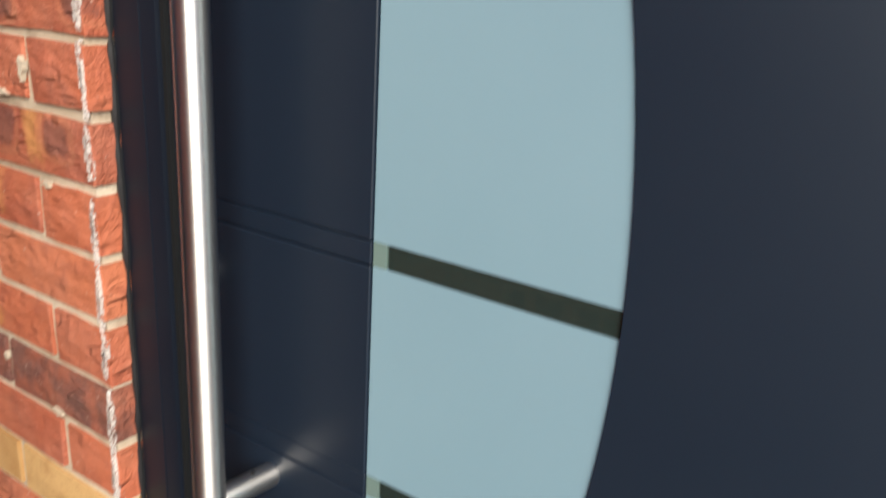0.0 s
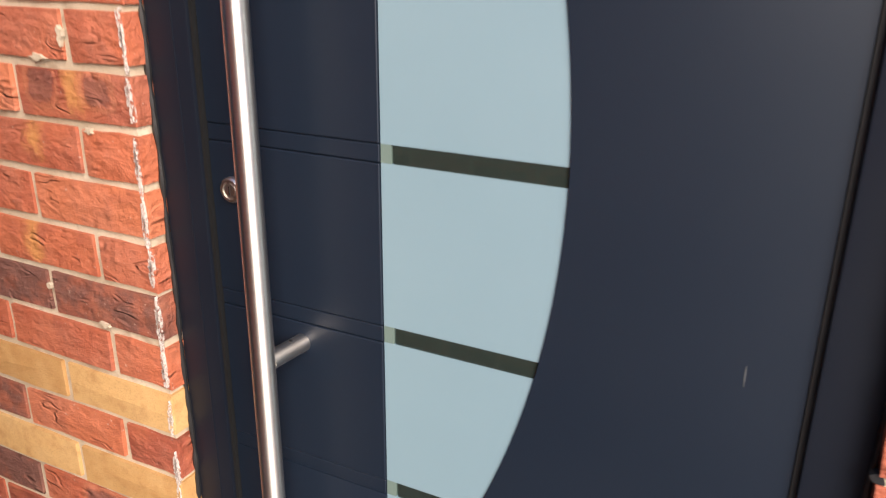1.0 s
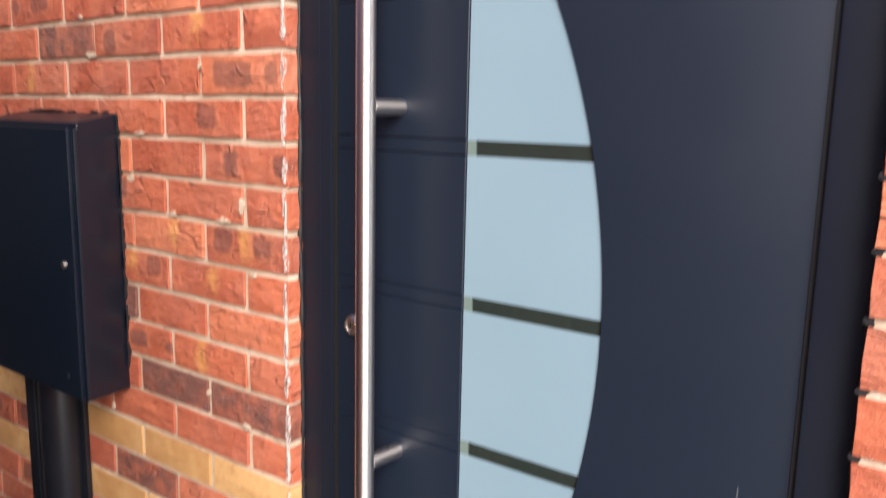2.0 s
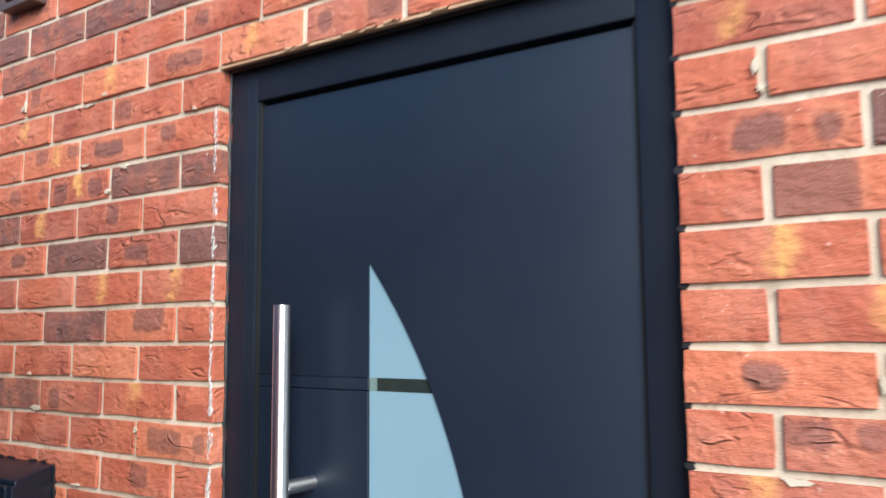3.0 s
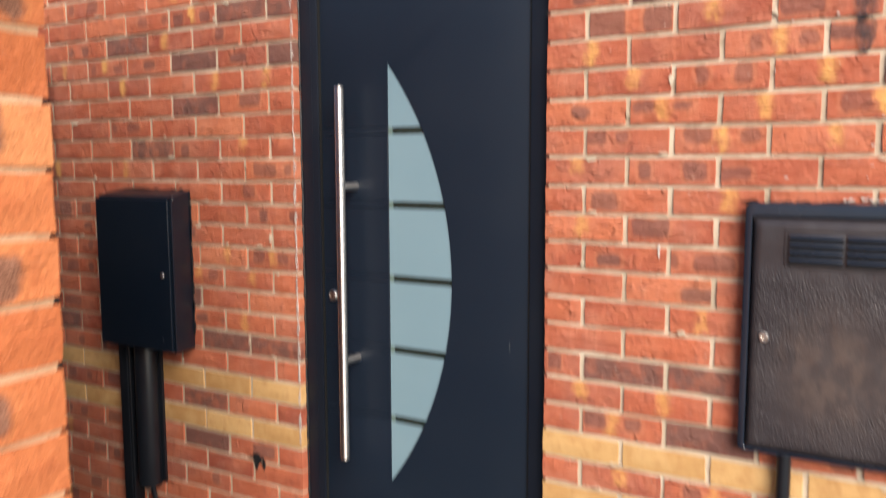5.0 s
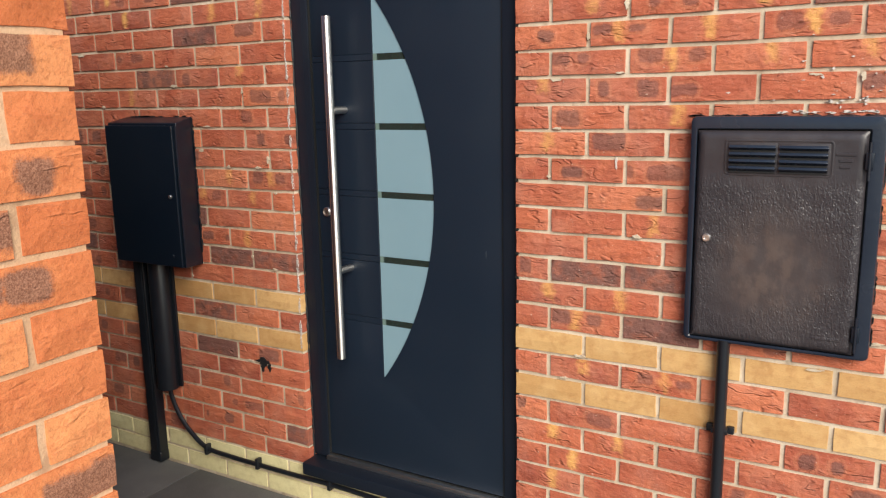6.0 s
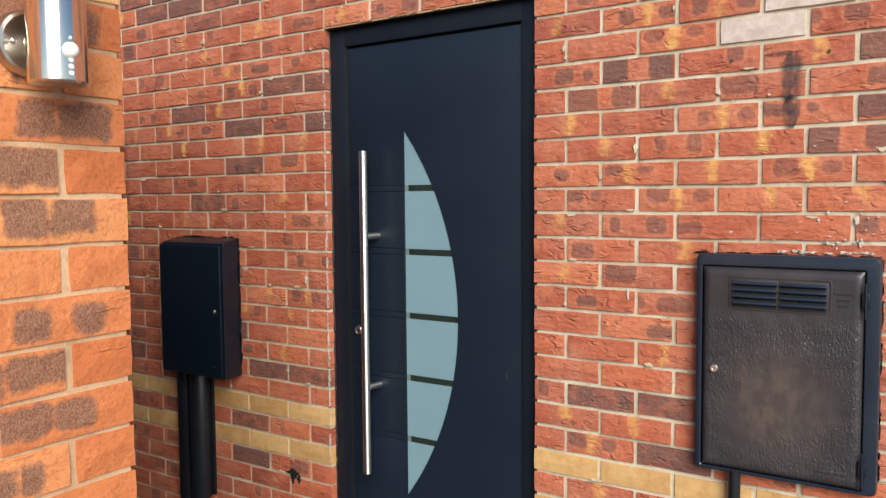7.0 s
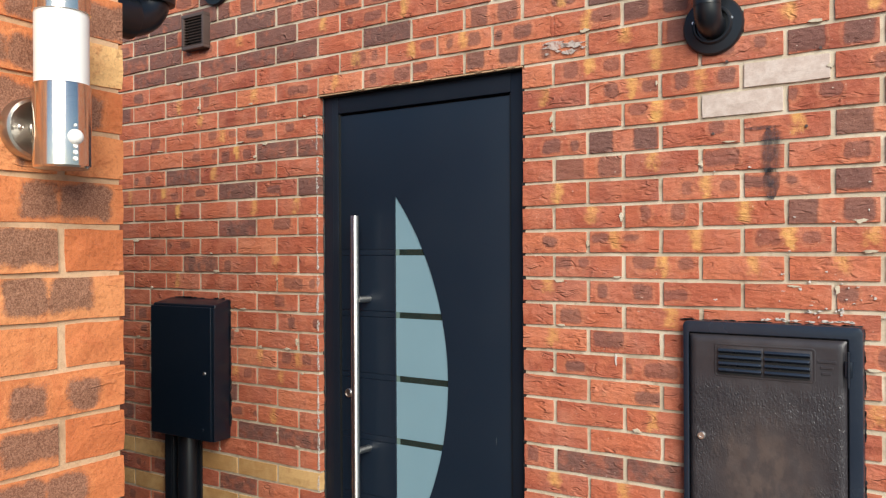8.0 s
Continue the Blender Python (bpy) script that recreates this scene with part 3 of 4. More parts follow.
# ---- the house wall with its door opening ----
WALL_L, WALL_R, WALL_TOP = -3.0, 3.2, 3.45
wall = part("wall_north", box(WALL_L, -0.005, 0.008, 0.22, -0.05, WALL_TOP, 0), MORTAR)
tagged(wall, "red multi facing brick house wall with two cream bands", "wall", kind="structure")
bm = box(OPEN_W + 0.005, WALL_R, 0.008, 0.22, -0.05, WALL_TOP)
part("mortar_bed", bm, MORTAR, wall)
part("mortar_bed", box(-0.005, OPEN_W + 0.005, 0.008, 0.22, OPEN_HI + 0.006, WALL_TOP), MORTAR, wall)
part("mortar_bed", box(-0.005, OPEN_W + 0.005, 0.008, 0.22, -0.05, OPEN_LO - 0.01), MORTAR, wall)


# colouring of the bricks course by course, outwards from the door: plain, yellow flash, spots, both, dark
LEFT_ROWS = {33: "dysd", 32: "ddddd", 31: "ppdps", 30: "sysyp", 29: "pspyp", 28: "ssbpsp", 27: "ddbspp", 26: "psydsp", 25: "dsdsby", 24: "yypypp", 23: "psdppp",
             22: "pppsps", 21: "pysdpp", 20: "sppyp", 19: "psppp", 18: "sppss", 17: "ppspd", 16: "bypss", 15: "pybpd", 14: "ppdsp", 13: "pyssd", 12: "ddpsp", 11: "ppppd",
             9: "ppdps", 7: "psdps", 6: "pppsp", 5: "spsps", 4: "pspyp", 3: "dpspp", 2: "pppsp"}
RIGHT_ROWS = {29: "pbysd", 28: "ybbps", 27: "ppbps", 26: "sdsyd", 25: "pdyss", 24: "ypbsd", 23: "pysyd", 22: "sbyby", 21: "psbyy", 20: "yssps", 19: "psypp", 18: "yssps",
              17: "pssps", 16: "psspy", 15: "ppyps", 14: "pppsp", 13: "sddps", 12: "yypsp", 11: "pbdsp", 9: "pybpps", 7: "ssppsy", 6: "yyppsp", 5: "pypsyp", 4: "ypysp", 3: "ppysp", 2: "pspps"}
CODES = {"p": "plain", "y": "flash", "s": "spot", "b": "both", "d": "dark"}


def main_wall_bricks():
    rnd = random.Random(4)
    out = []
    for row in range(46):
        z = row * COURSE
        full = row % 2 == 0
        left = [-(0.22 if full else 0.1075) - STRETCH * k for k in range(14)]
        right = [OPEN_W + (0.22 if full else 0.1075) + STRETCH * k for k in range(11)]
        above = [OPEN_W / 4 * (k + (0.0 if full else 0.5)) for k in range(5)]
        if OPEN_LO - 0.01 < z < OPEN_HI - 0.01:
            runs = cut(left, WALL_L, 0.0) + cut(right, OPEN_W, WALL_R)
        else:
            runs = cut(left + above + right, WALL_L, WALL_R)
        lefts = sorted((r for r in runs if r[1] < 0.02), reverse=True)
        rights = sorted(r for r in runs if r[0] > OPEN_W - 0.02)
        for s, e in runs:
            mid = (s + e) / 2
            bias = 0.13 + (0.40 if mid < -0.1 and z > 2.2 else 0.0) + (0.10 if mid < -0.1 and z < 0.6 else 0.0)
            kind = "red" if rnd.random() > bias else "smoky" if mid < 0 and rnd.random() < 0.6 else "dark"
            side, code = (lefts, LEFT_ROWS.get(row, "")) if e < 0.02 else (rights, RIGHT_ROWS.get(row, ""))
            if (s, e) in side and side.index((s, e)) < len(code):
                kind = CODES[code[side.index((s, e))]]
                kind = "smoky" if kind == "dark" and (mid < 0 or row < 15) else kind
            if z < 0.14 and mid < OPEN_W:
                kind = "painted"
            elif row in (8, 10, 37):
                kind = "cream"
            elif (row == 27 and 1.43 < mid < 1.64) or (row == 28 and 1.54 < mid < 1.76):
                kind = "pale"
            out.append((s, e, z, kind))
    return out


lay_bricks(wall, main_wall_bricks(), Matrix.Identity(4), lambda s, e, z: s > -0.72 and e < 1.80 and 0.14 < z < 2.5)

# ---- the neighbouring wall with the lamp, at right angles ----
# unseen top, at a height that shades the passage as needed
NEAR_X, NEAR_Y, NEAR_TOP = 0.87, -1.44, 2.755
near = part("wall_west", box(-3.2, NEAR_X - 0.006, -4.6, NEAR_Y - 0.006, -0.05, NEAR_TOP), TAN_MORTAR)
tagged(near, "orange red facing brick wall corner carrying a lamp", "wall", kind="structure")


def near_wall_bricks():
    rnd = random.Random(9)
    out, end = [], []
    for row in range(37):
        z = 0.056 - COURSE + row * COURSE
        half = row % 2 == 0
        for s, e in cut([-(0.1075 if half else 0.22) - STRETCH * k for k in range(15)], -3.1, 0.0):
            out.append((s, e, z, "sandy" if e - s > 0.15 and rnd.random() < 0.85 else "orange"))
        for s, e in cut([(0.22 if half else 0.1075) + STRETCH * k for k in range(19)], 0.105, 4.07):
            end.append((s, e, z, "sandy" if rnd.random() < 0.5 else "orange"))
    return out, end


face, back_face = near_wall_bricks()
lay_bricks(near, face, Matrix.Translation((NEAR_X, NEAR_Y, 0)) @ pose(0, 0, 0, 0, 0, 90), lambda s, e, z: s > -0.75 and 0.7 < z < 2.3, 0.0662)
lay_bricks(near, back_face, Matrix.Translation((NEAR_X, NEAR_Y, 0)) @ pose(0, 0, 0, 0, 0, 180), lambda s, e, z: False, 0.0662)

# ---- ground ----
bm = bmesh.new()
bmesh.ops.create_grid(bm, x_segments=24, y_segments=24, size=300, matrix=Matrix.Translation((0, 0, -0.02)))
tagged(part("ground", bm, CONCRETE), "dark grey weathered drive around the house", "ground", kind="structure")
pavement = part("pavement", box(-3.0, 1.2, -1.44, 0.0, -0.06, -0.012), MORTAR)
tagged(pavement, "dark grey concrete paving slabs beside the house wall", "pavement", kind="structure")
slab = mesh_of(box(-0.296, 0.296, -0.296, 0.296, -0.03, 0.0, 0.004), "slab", PAVING, smooth=32)
for i in range(7):
    for j in range(3):
        ob = new("slab", slab)
        ob.parent = pavement
        ob.matrix_basis = pose(-2.7 + 0.6 * i, -0.302 - 0.6 * j + (0.14 if j == 2 else 0), 0.0015 * ((i * 7 + j * 3) % 3), 0.1 * ((i + j) % 3 - 1), 0.1 * (i % 3 - 1), 0)

# ---- the hall behind the door ----
hall = part("wall_hall", box(-0.6, 1.5, 1.6, 1.65, 0.1, 2.5), HALL_PAINT)
tagged(hall, "plain plaster wall at the back of the hall", "wall", kind="structure")
part("plaster", box(-0.65, -0.6, 0.225, 1.65, 0.1, 2.5), HALL_PAINT, hall)
part("plaster", box(1.5, 1.55, 0.225, 1.65, 0.1, 2.5), HALL_PAINT, hall)
tagged(part("floor_hall", box(-0.65, 1.55, 0.225, 1.65, 0.05, 0.1), DARK_GAP), "dark hall floor behind the door", "floor", kind="structure")
tagged(part("ceiling", box(-0.65, 1.55, 0.225, 1.65, 2.5, 2.55), HALL_PAINT), "plain hall ceiling behind the door", "ceiling", kind="structure")

# ---- door ----
FY, PY = 0.033, 0.043
IN_L, IN_R, IN_T, IN_B = 0.071, 0.802, 2.177, 0.205
door = empty("door_1", "anthracite grey entrance door with a crescent of frosted glass", "door", kind="structure", at=(0, 0, 0.15))
door_inv = Matrix.Translation((0, 0, -0.15))


def dpart(name, bm, material, parent=None, label="", smooth=32):
    ob = part(name, bm, material, parent or door, label, smooth)
    if parent is None:
        ob.matrix_parent_inverse = door_inv
    return ob


dpart("door_frame", box(0.004, IN_L + 0.001, FY, 0.12, 0.19, OPEN_HI - 0.004, 0.003), FRAME_PAINT)
dpart("frame_rail", box(IN_L + 0.001, IN_R + 0.006, FY, 0.12, IN_T + 0.004, OPEN_HI - 0.004, 0.003), FRAME_PAINT)
dpart("frame_post", box(IN_R + 0.006, OPEN_W - 0.004, FY, 0.12, 0.19, OPEN_HI - 0.004, 0.003), FRAME_PAINT)
for a, b in ((0.046, 0.0485),):
    dpart("frame_bead", box(a, b, FY - 0.001, FY + 0.01, 0.192, OPEN_HI - 0.03, 0.001), FRAME_PAINT)
dpart("threshold", box(0.004, OPEN_W - 0.004, -0.045, 0.12, 0.138, 0.186, 0.006), FRAME_PAINT, None, "painted anthracite door sill")
dpart("weather_bar", box(IN_L, IN_R, 0.018, 0.05, 0.186, 0.203, 0.003), STEEL, None, "grey metal weather bar")
# dark rebate behind the shadow gap
dpart("gasket", box(IN_L - 0.008, IN_L + 0.009, 0.062, 0.11, 0.2, IN_T + 0.008), DARK_GAP)
dpart("gasket", box(IN_R - 0.004, IN_R + 0.008, 0.062, 0.11, 0.2, IN_T + 0.008), DARK_GAP)
dpart("gasket", box(IN_L + 0.004, IN_R - 0.004, 0.062, 0.11, IN_T - 0.004, IN_T + 0.008), DARK_GAP)

# near-black strips fill the gap beside the leaf to draw its shade
dpart("gap_shade", box(IN_L + 0.0015, 0.0780, FY + 0.005, 0.061, 0.206, IN_T + 0.003), DARK_GAP)
dpart("gap_shade", box(0.8015, IN_R + 0.0055, FY + 0.008, 0.061, 0.206, IN_T + 0.003), DARK_GAP)
GX, G_LO, G_HI, G_BULGE = 0.331, 0.545, 1.863, 0.223
G_MID, G_H = (G_LO + G_HI) / 2, (G_HI - G_LO) / 2
G_R = (G_H ** 2 + G_BULGE ** 2) / (2 * G_BULGE)


def arc_x(z):
    return GX + math.sqrt(max(G_R ** 2 - (z - G_MID) ** 2, 0)) - (G_R - G_BULGE)


BARS = [(top - 0.022, top) for top in (1.669, 1.443, 1.214, 0.989, 0.765)]
LX, RX = 0.0785, 0.8010
TOP, BOT = IN_T - 0.005, IN_B + 0.003
arc = [G_LO + (G_HI - G_LO) * i / 48 for i in range(49)]
B_LO, B_HI = BARS[-1][0], BARS[0][1]
outline = [(LX, BOT), (RX, BOT), (RX, TOP), (LX, TOP), (LX, B_HI), (GX, B_HI)] + [(arc_x(z), z) for z in arc[::-1]] + [(GX, B_LO), (LX, B_LO)]
leaf = dpart("door_leaf", slab_of(outline, PY, 0.10, 0.0008), DOOR_PAINT)
cuts = [z for b in BARS[::-1] for z in b]
for lo, hi in zip(cuts, cuts[1:]):
    strip = hi - lo < 0.03
    dpart("inlay_strip" if strip else "door_panel", box(LX, GX - 0.0004, PY + (0.0008 if strip else 0), 0.10, lo + 0.0007, hi - 0.0007, 0.0009, 1), DOOR_PAINT)
edges = [G_LO] + [z for b in BARS[::-1] for z in b] + [G_HI]
for i, (lo, hi) in enumerate(zip(edges, edges[1:])):
    ring = [(arc_x(lo + (hi - lo) * k / 14) - 0.0006, lo + (hi - lo) * k / 14) for k in range(15)]
    if i % 2 == 0:
        pts = [(GX + 0.0006, hi), (GX + 0.0006, lo)] + ring
        if lo == G_LO:
            pts = [(GX + 0.0006, hi), (GX + 0.0006, lo + 0.001)] + [(max(x, GX + 0.0016), z) for x, z in ring[1:]]
        if hi == G_HI:
            pts = [(GX + 0.0006, hi - 0.001), (GX + 0.0006, lo)] + [(max(x, GX + 0.0016), z) for x, z in ring[:-1]]
        dpart("frosted_pane", slab_of(pts, PY + 0.003, PY + 0.012), FROSTED)
    else:
        dpart("edge_chip", box(GX + 0.0006, GX + 0.014, PY + 0.003, PY + 0.010, lo, hi), ETCHED)
        dpart("clear_pane", slab_of([(GX + 0.0165, hi), (GX + 0.0165, lo)] + ring, PY + 0.004, PY + 0.010), CLEAR)

# pull handle
handle = dpart("pull_handle", rod((0.203, -0.029, 0.622), (0.203, -0.029, 1.791), 0.0148, 28, None, 0.0015), TURNED, None, "long brushed steel pull bar")
for z in (1.487, 0.938):
    dpart("standoff", rod((0.203, -0.018, z), (0.209, PY + 0.002, z), 0.0122, 24), STEEL)
    dpart("grub_screw", rod((0.208, 0.020, z + 0.0115), (0.208, 0.020, z + 0.0129), 0.0022, 8), DARK_GAP)
# lock
rose = Matrix.Translation((0.1145, PY, 1.132)) @ pose(0, 0, 0, 90, 0, 0)
dpart("lock_rose", lathe([(0.0165, -0.004), (0.0165, 0.006), (0.0145, 0.009), (0.0115, 0.009), (0.011, 0.006)], rose, 28), STEEL)
dpart("lock_barrel", rod((0.1145, PY, 1.132), (0.1145, PY - 0.0085, 1.132), 0.0085, 20), STEEL)
dpart("keyway", box(0.1137, 0.1153, PY - 0.0095, PY - 0.005, 1.126, 1.138), DARK_GAP)
dpart("scratch", splat(0.744, 1.031, 0.0012, 0.022, PY - 0.0002, 3, 0.0003), SCRATCH)

# sealant round the frame
for x, seed in ((0.002, 1), (OPEN_W - 0.002, 2)):
    pts = [(x + random.Random(seed * 100 + i).uniform(-0.0015, 0.0015), 0.032, 0.17 + i * 0.052) for i in range(41)]
    ob = part("sealant", tube(pts, 0.0035, 7, 0.5, seed, 4), RUBBER, wall)
for i in range(28):
    z = OPEN_LO + COURSE * i
    part("sealant", splat(OPEN_W + 0.001, z + 0.002, 0.012, 0.011, 0.012, 40 + i, 0.006, 0.4, 9), RUBBER, wall)
ob = part("sealant", tube([(0.01 + i * 0.0424, 0.026, OPEN_HI - 0.002) for i in range(21)], 0.003, 7, 0.4, 5, 4), RUBBER, wall)
# lintel under the brickwork
part("lintel", box(0.001, OPEN_W - 0.001, 0.004, 0.0155, OPEN_HI - 0.001, OPEN_HI + 0.003), TAN_MORTAR, wall)
# black slab on the underside, behind the front strip
part("lintel_soffit", box(0.001, OPEN_W - 0.001, 0.016, 0.2, OPEN_HI - 0.0015, OPEN_HI + 0.003), RUBBER, wall)

# ragged mortar and foam along the underside of the lintel course
rnd = random.Random(51)
for i in range(13):
    part("mortar_crumb", splat(rnd.uniform(0.02, 0.85), OPEN_HI + 0.0025 + rnd.uniform(-0.001, 0.001), rnd.uniform(0.008, 0.034), rnd.uniform(0.002, 0.004), 0.001, 500 + i, 0.001, 0.45, 12), TAN_MORTAR, wall)
# lumps and smears of mortar left on the brick faces beside the joints
rnd = random.Random(77)
for i in range(66):
    row = rnd.randrange(5, 34)
    z = row * COURSE
    if i % 3 == 0:
        k = rnd.randrange(0, 4)
        off = (0.22 if row % 2 == 0 else 0.1075) + STRETCH * k
        x = OPEN_W + off if i % 2 else -off
        part("mortar_crumb", splat(x + rnd.uniform(-0.010, 0.010), z + rnd.uniform(0.012, 0.064), rnd.uniform(0.006, 0.014), rnd.uniform(0.008, 0.024), 0.001, 1200 + i, 0.0022, 0.55, 11), MORTAR, wall)
    else:
        x = rnd.uniform(OPEN_W + 0.03, 1.95) if i % 2 else rnd.uniform(-1.1, -0.03)
        part("mortar_crumb", splat(x, z + rnd.choice((0.008, -0.008)) + rnd.uniform(-0.002, 0.002), rnd.uniform(0.010, 0.036), rnd.uniform(0.005, 0.010), 0.001, 1200 + i, 0.0022, 0.55, 12), MORTAR, wall)
# white residue along the worn arris
rnd = random.Random(21)
for i in range(21):
    z = 0.60 + i * COURSE
    for k in range(2 + i % 2):
        part("paint_residue", splat(-0.0036 + rnd.uniform(-0.0018, 0.0016), z + rnd.uniform(0.020, 0.054), rnd.uniform(0.0035, 0.0075), rnd.uniform(0.026, 0.056), 0.0008, 300 + i * 9 + k, 0.0018, 0.5, 15), THIN_RESIDUE, wall)
for i in range(34):
    low = i < 20
    part("paint_residue", splat(rnd.uniform(1.58, 1.82) if low else rnd.uniform(1.70, 1.80), 1.4735 + rnd.uniform(-0.002, 0.004) if low else rnd.uniform(1.484, 1.512), rnd.uniform(0.006, 0.026) if low else rnd.uniform(0.003, 0.011), rnd.uniform(0.002, 0.006) if low else rnd.uniform(0.003, 0.008), -0.0005, 700 + i, 0.002, 0.65, 13), WHITE_RESIDUE, wall)
for a, b, c, d, e in ((0.985, 2.298, 0.080, 0.026, 802), (1.045, 2.294, 0.070, 0.020, 803), (1.030, 2.274, 0.040, 0.014, 804), (0.955, 2.276, 0.012, 0.008, 805), (1.078, 2.281, 0.018, 0.006, 806), (0.995, 2.280, 0.016, 0.006, 807)):
    part("paint_residue", splat(a, b, c, d, -0.0008, e, 0.0015, 0.5, 22), LIMEY, wall)
part("paint_residue", splat(1.176, 1.335, 0.006, 0.03, 0.0, 801, 0.002, 0.5, 12), WHITE_RESIDUE, wall)
rnd = random.Random(35)
for i in range(26):
    part("paint_residue", splat(rnd.uniform(1.42, 1.90), rnd.uniform(1.50, 1.90) if i % 2 else rnd.uniform(1.49, 1.58), rnd.uniform(0.003, 0.010), rnd.uniform(0.002, 0.006), -0.0005, 1500 + i, 0.0018, 0.65, 10), WHITE_RESIDUE, wall)
# old smears of black paint
part("paint_smear", splat(1.610, 1.925, 0.078, 0.125, 0.0, 811, 0.0012, 0.22), SMEAR, wall)
part("paint_smear", splat(1.59, 1.990, 0.090, 0.010, 0.0, 812, 0.0012, 0.4), STROKE, wall)
part("paint_smear", splat(1.614, 1.842, 0.044, 0.085, 0.0, 817, 0.0012, 0.15), SMEAR, wall)
part("paint_blot", splat(-0.200, 0.537, 0.056, 0.024, 0.0, 814, 0.0015, 0.5), RUBBER, wall)
part("paint_blot", splat(-0.205, 0.518, 0.018, 0.036, 0.0, 815, 0.0014, 0.6), RUBBER, wall)
part("paint_blot", splat(-0.172, 0.520, 0.014, 0.030, 0.0, 816, 0.0013, 0.6), RUBBER, wall)
for x, z in ((1.462, 1.985), (1.70, 1.985), (1.50, 2.18), (1.735, 2.185)):
    part("screw_hole", rod((x, 0.004, z), (x, -0.0022, z), 0.004, 10), VENT_BROWN, wall)


# ---- meter cabinet on the passage wall ----
def thing(name, label, category, at):
    ob = empty(name, label, category, at=at)
    inv = Matrix.Translation(at).inverted()

    def add(pname, bm, material, label="", parent=None, smooth=32):
        p = part(pname, bm, material, parent or ob, label, smooth)
        if parent is None:
            p.matrix_parent_inverse = inv
        return p
    return ob, add


cab, add = thing("meter_cabinet", "tall black painted meter cabinet fixed on the brick wall", "meter box", (-0.67, 0.0, 0.90))
prof = bmesh.new()
CX0, CX1, CZ0, CZ1, CY = -0.855, -0.470, 0.895, 1.468, -0.100
front = [(CX0 + 0.004, CY + 0.004, CZ0 + 0.004), (CX1 + 0.006, CY + 0.004, CZ0 + 0.004), (CX1 + 0.006, CY + 0.004, CZ1 - 0.020), (CX0 + 0.004, CY + 0.004, CZ1 - 0.020)]
rear = [(CX0, 0.004, CZ0), (CX1 - 0.015, 0.004, CZ0), (CX1 - 0.015, 0.004, CZ1), (CX0, 0.004, CZ1)]
vs = [prof.verts.new(p) for p in front + rear]
for f in ((0, 1, 2, 3), (7, 6, 5, 4), (0, 4, 5, 1), (1, 5, 6, 2), (2, 6, 7, 3), (3, 7, 4, 0)):
    prof.faces.new([vs[i] for i in f])
bmesh.ops.bevel(prof, geom=prof.edges[:], offset=0.006, segments=3, profile=0.6, affect="EDGES")
add("body", prof, BOX_PAINT)
add("door", box(CX0 + 0.004, CX1 - 0.006, CY - 0.010, CY + 0.006, CZ0 + 0.006, CZ1 - 0.030, 0.004, 3), BOX_PAINT)
add("lid_lip", box(CX1 - 0.003, CX1 + 0.007, CY - 0.004, CY + 0.008, CZ0 + 0.006, CZ1 - 0.030, 0.003), BOX_PAINT)
add("latch", lathe([(0.008, -0.002), (0.008, 0.003), (0.006, 0.005), (0.003, 0.004)], Matrix.Translation((-0.510, CY - 0.010, 1.173)) @ pose(0, 0, 0, 90, 0, 0), 18), STEEL, "small bright steel latch")
add("rivet", lathe([(0.006, -0.001), (0.006, 0.002), (0.004, 0.004)], Matrix.Translation((-0.522, CY - 0.010, 0.945)) @ pose(0, 0, 0, 90, 0, 0), 14), BOX_PAINT)
rnd = random.Random(34)
for k in range(48):
    u = rnd.random()
    if k % 3:
        add("paint_edge", splat(CX1 - 0.012, CZ0 + u * (CZ1 - CZ0), rnd.uniform(0.003, 0.007), rnd.uniform(0.012, 0.034), 0.0, 950 + k, 0.003, 0.6, 13), RUBBER)
    else:
        add("paint_edge", splat(CX0 + u * (CX1 - CX0), CZ1 + 0.001, rnd.uniform(0.012, 0.034), rnd.uniform(0.003, 0.006), 0.0, 950 + k, 0.003, 0.6, 13), RUBBER)

# pipes below the cabinet
duct, add = thing("cable_duct", "wide black half-round cable duct below the meter cabinet", "cable duct", (-0.708, 0.0, 0.36))
add("cover", rod((-0.711, -0.032, 0.352), (-0.706, -0.032, 0.894), 0.044, 28, None, 0.004), PLASTIC)
add("back_plate", box(-0.764, -0.654, -0.012, -0.001, 0.360, 0.894, 0.002), PLASTIC)
rail, add = thing("conduit", "narrow black conduit running down to the ground", "conduit", (-0.815, 0.0, 0.0))
add("channel", box(-0.846, -0.786, -0.046, -0.001, 0.008, 0.894, 0.006, 3), PLASTIC)
add("end_cap", box(-0.849, -0.783, -0.049, -0.001, 0.004, 0.05, 0.006, 3), PLASTIC)
add("cover_strip", box(-0.835, -0.797, -0.050, -0.044, 0.05, 0.894, 0.002), PLASTIC)
cable, add = thing("cable", "thick black cable clipped along the foot of the wall", "cable", (-0.53, 0.0, 0.10))
add("sheath", tube([(-0.708, -0.03, 0.37), (-0.704, -0.026, 0.31), (-0.672, -0.018, 0.225), (-0.612, -0.014, 0.158), (-0.530, -0.013, 0.112), (-0.40, -0.013, 0.104), (-0.25, -0.013, 0.103), (-0.05, -0.013, 0.104), (0.13, -0.014, 0.108), (0.35, -0.014, 0.102), (0.62, -0.014, 0.10), (0.95, -0.014, 0.10), (1.30, -0.014, 0.09)], 0.0095, 10), PLASTIC)
for x in (-0.53, -0.25, 0.11, 0.5, 0.9):
    add("clip", box(x - 0.007, x + 0.007, -0.028, 0.0, 0.088, 0.132, 0.003), PLASTIC)

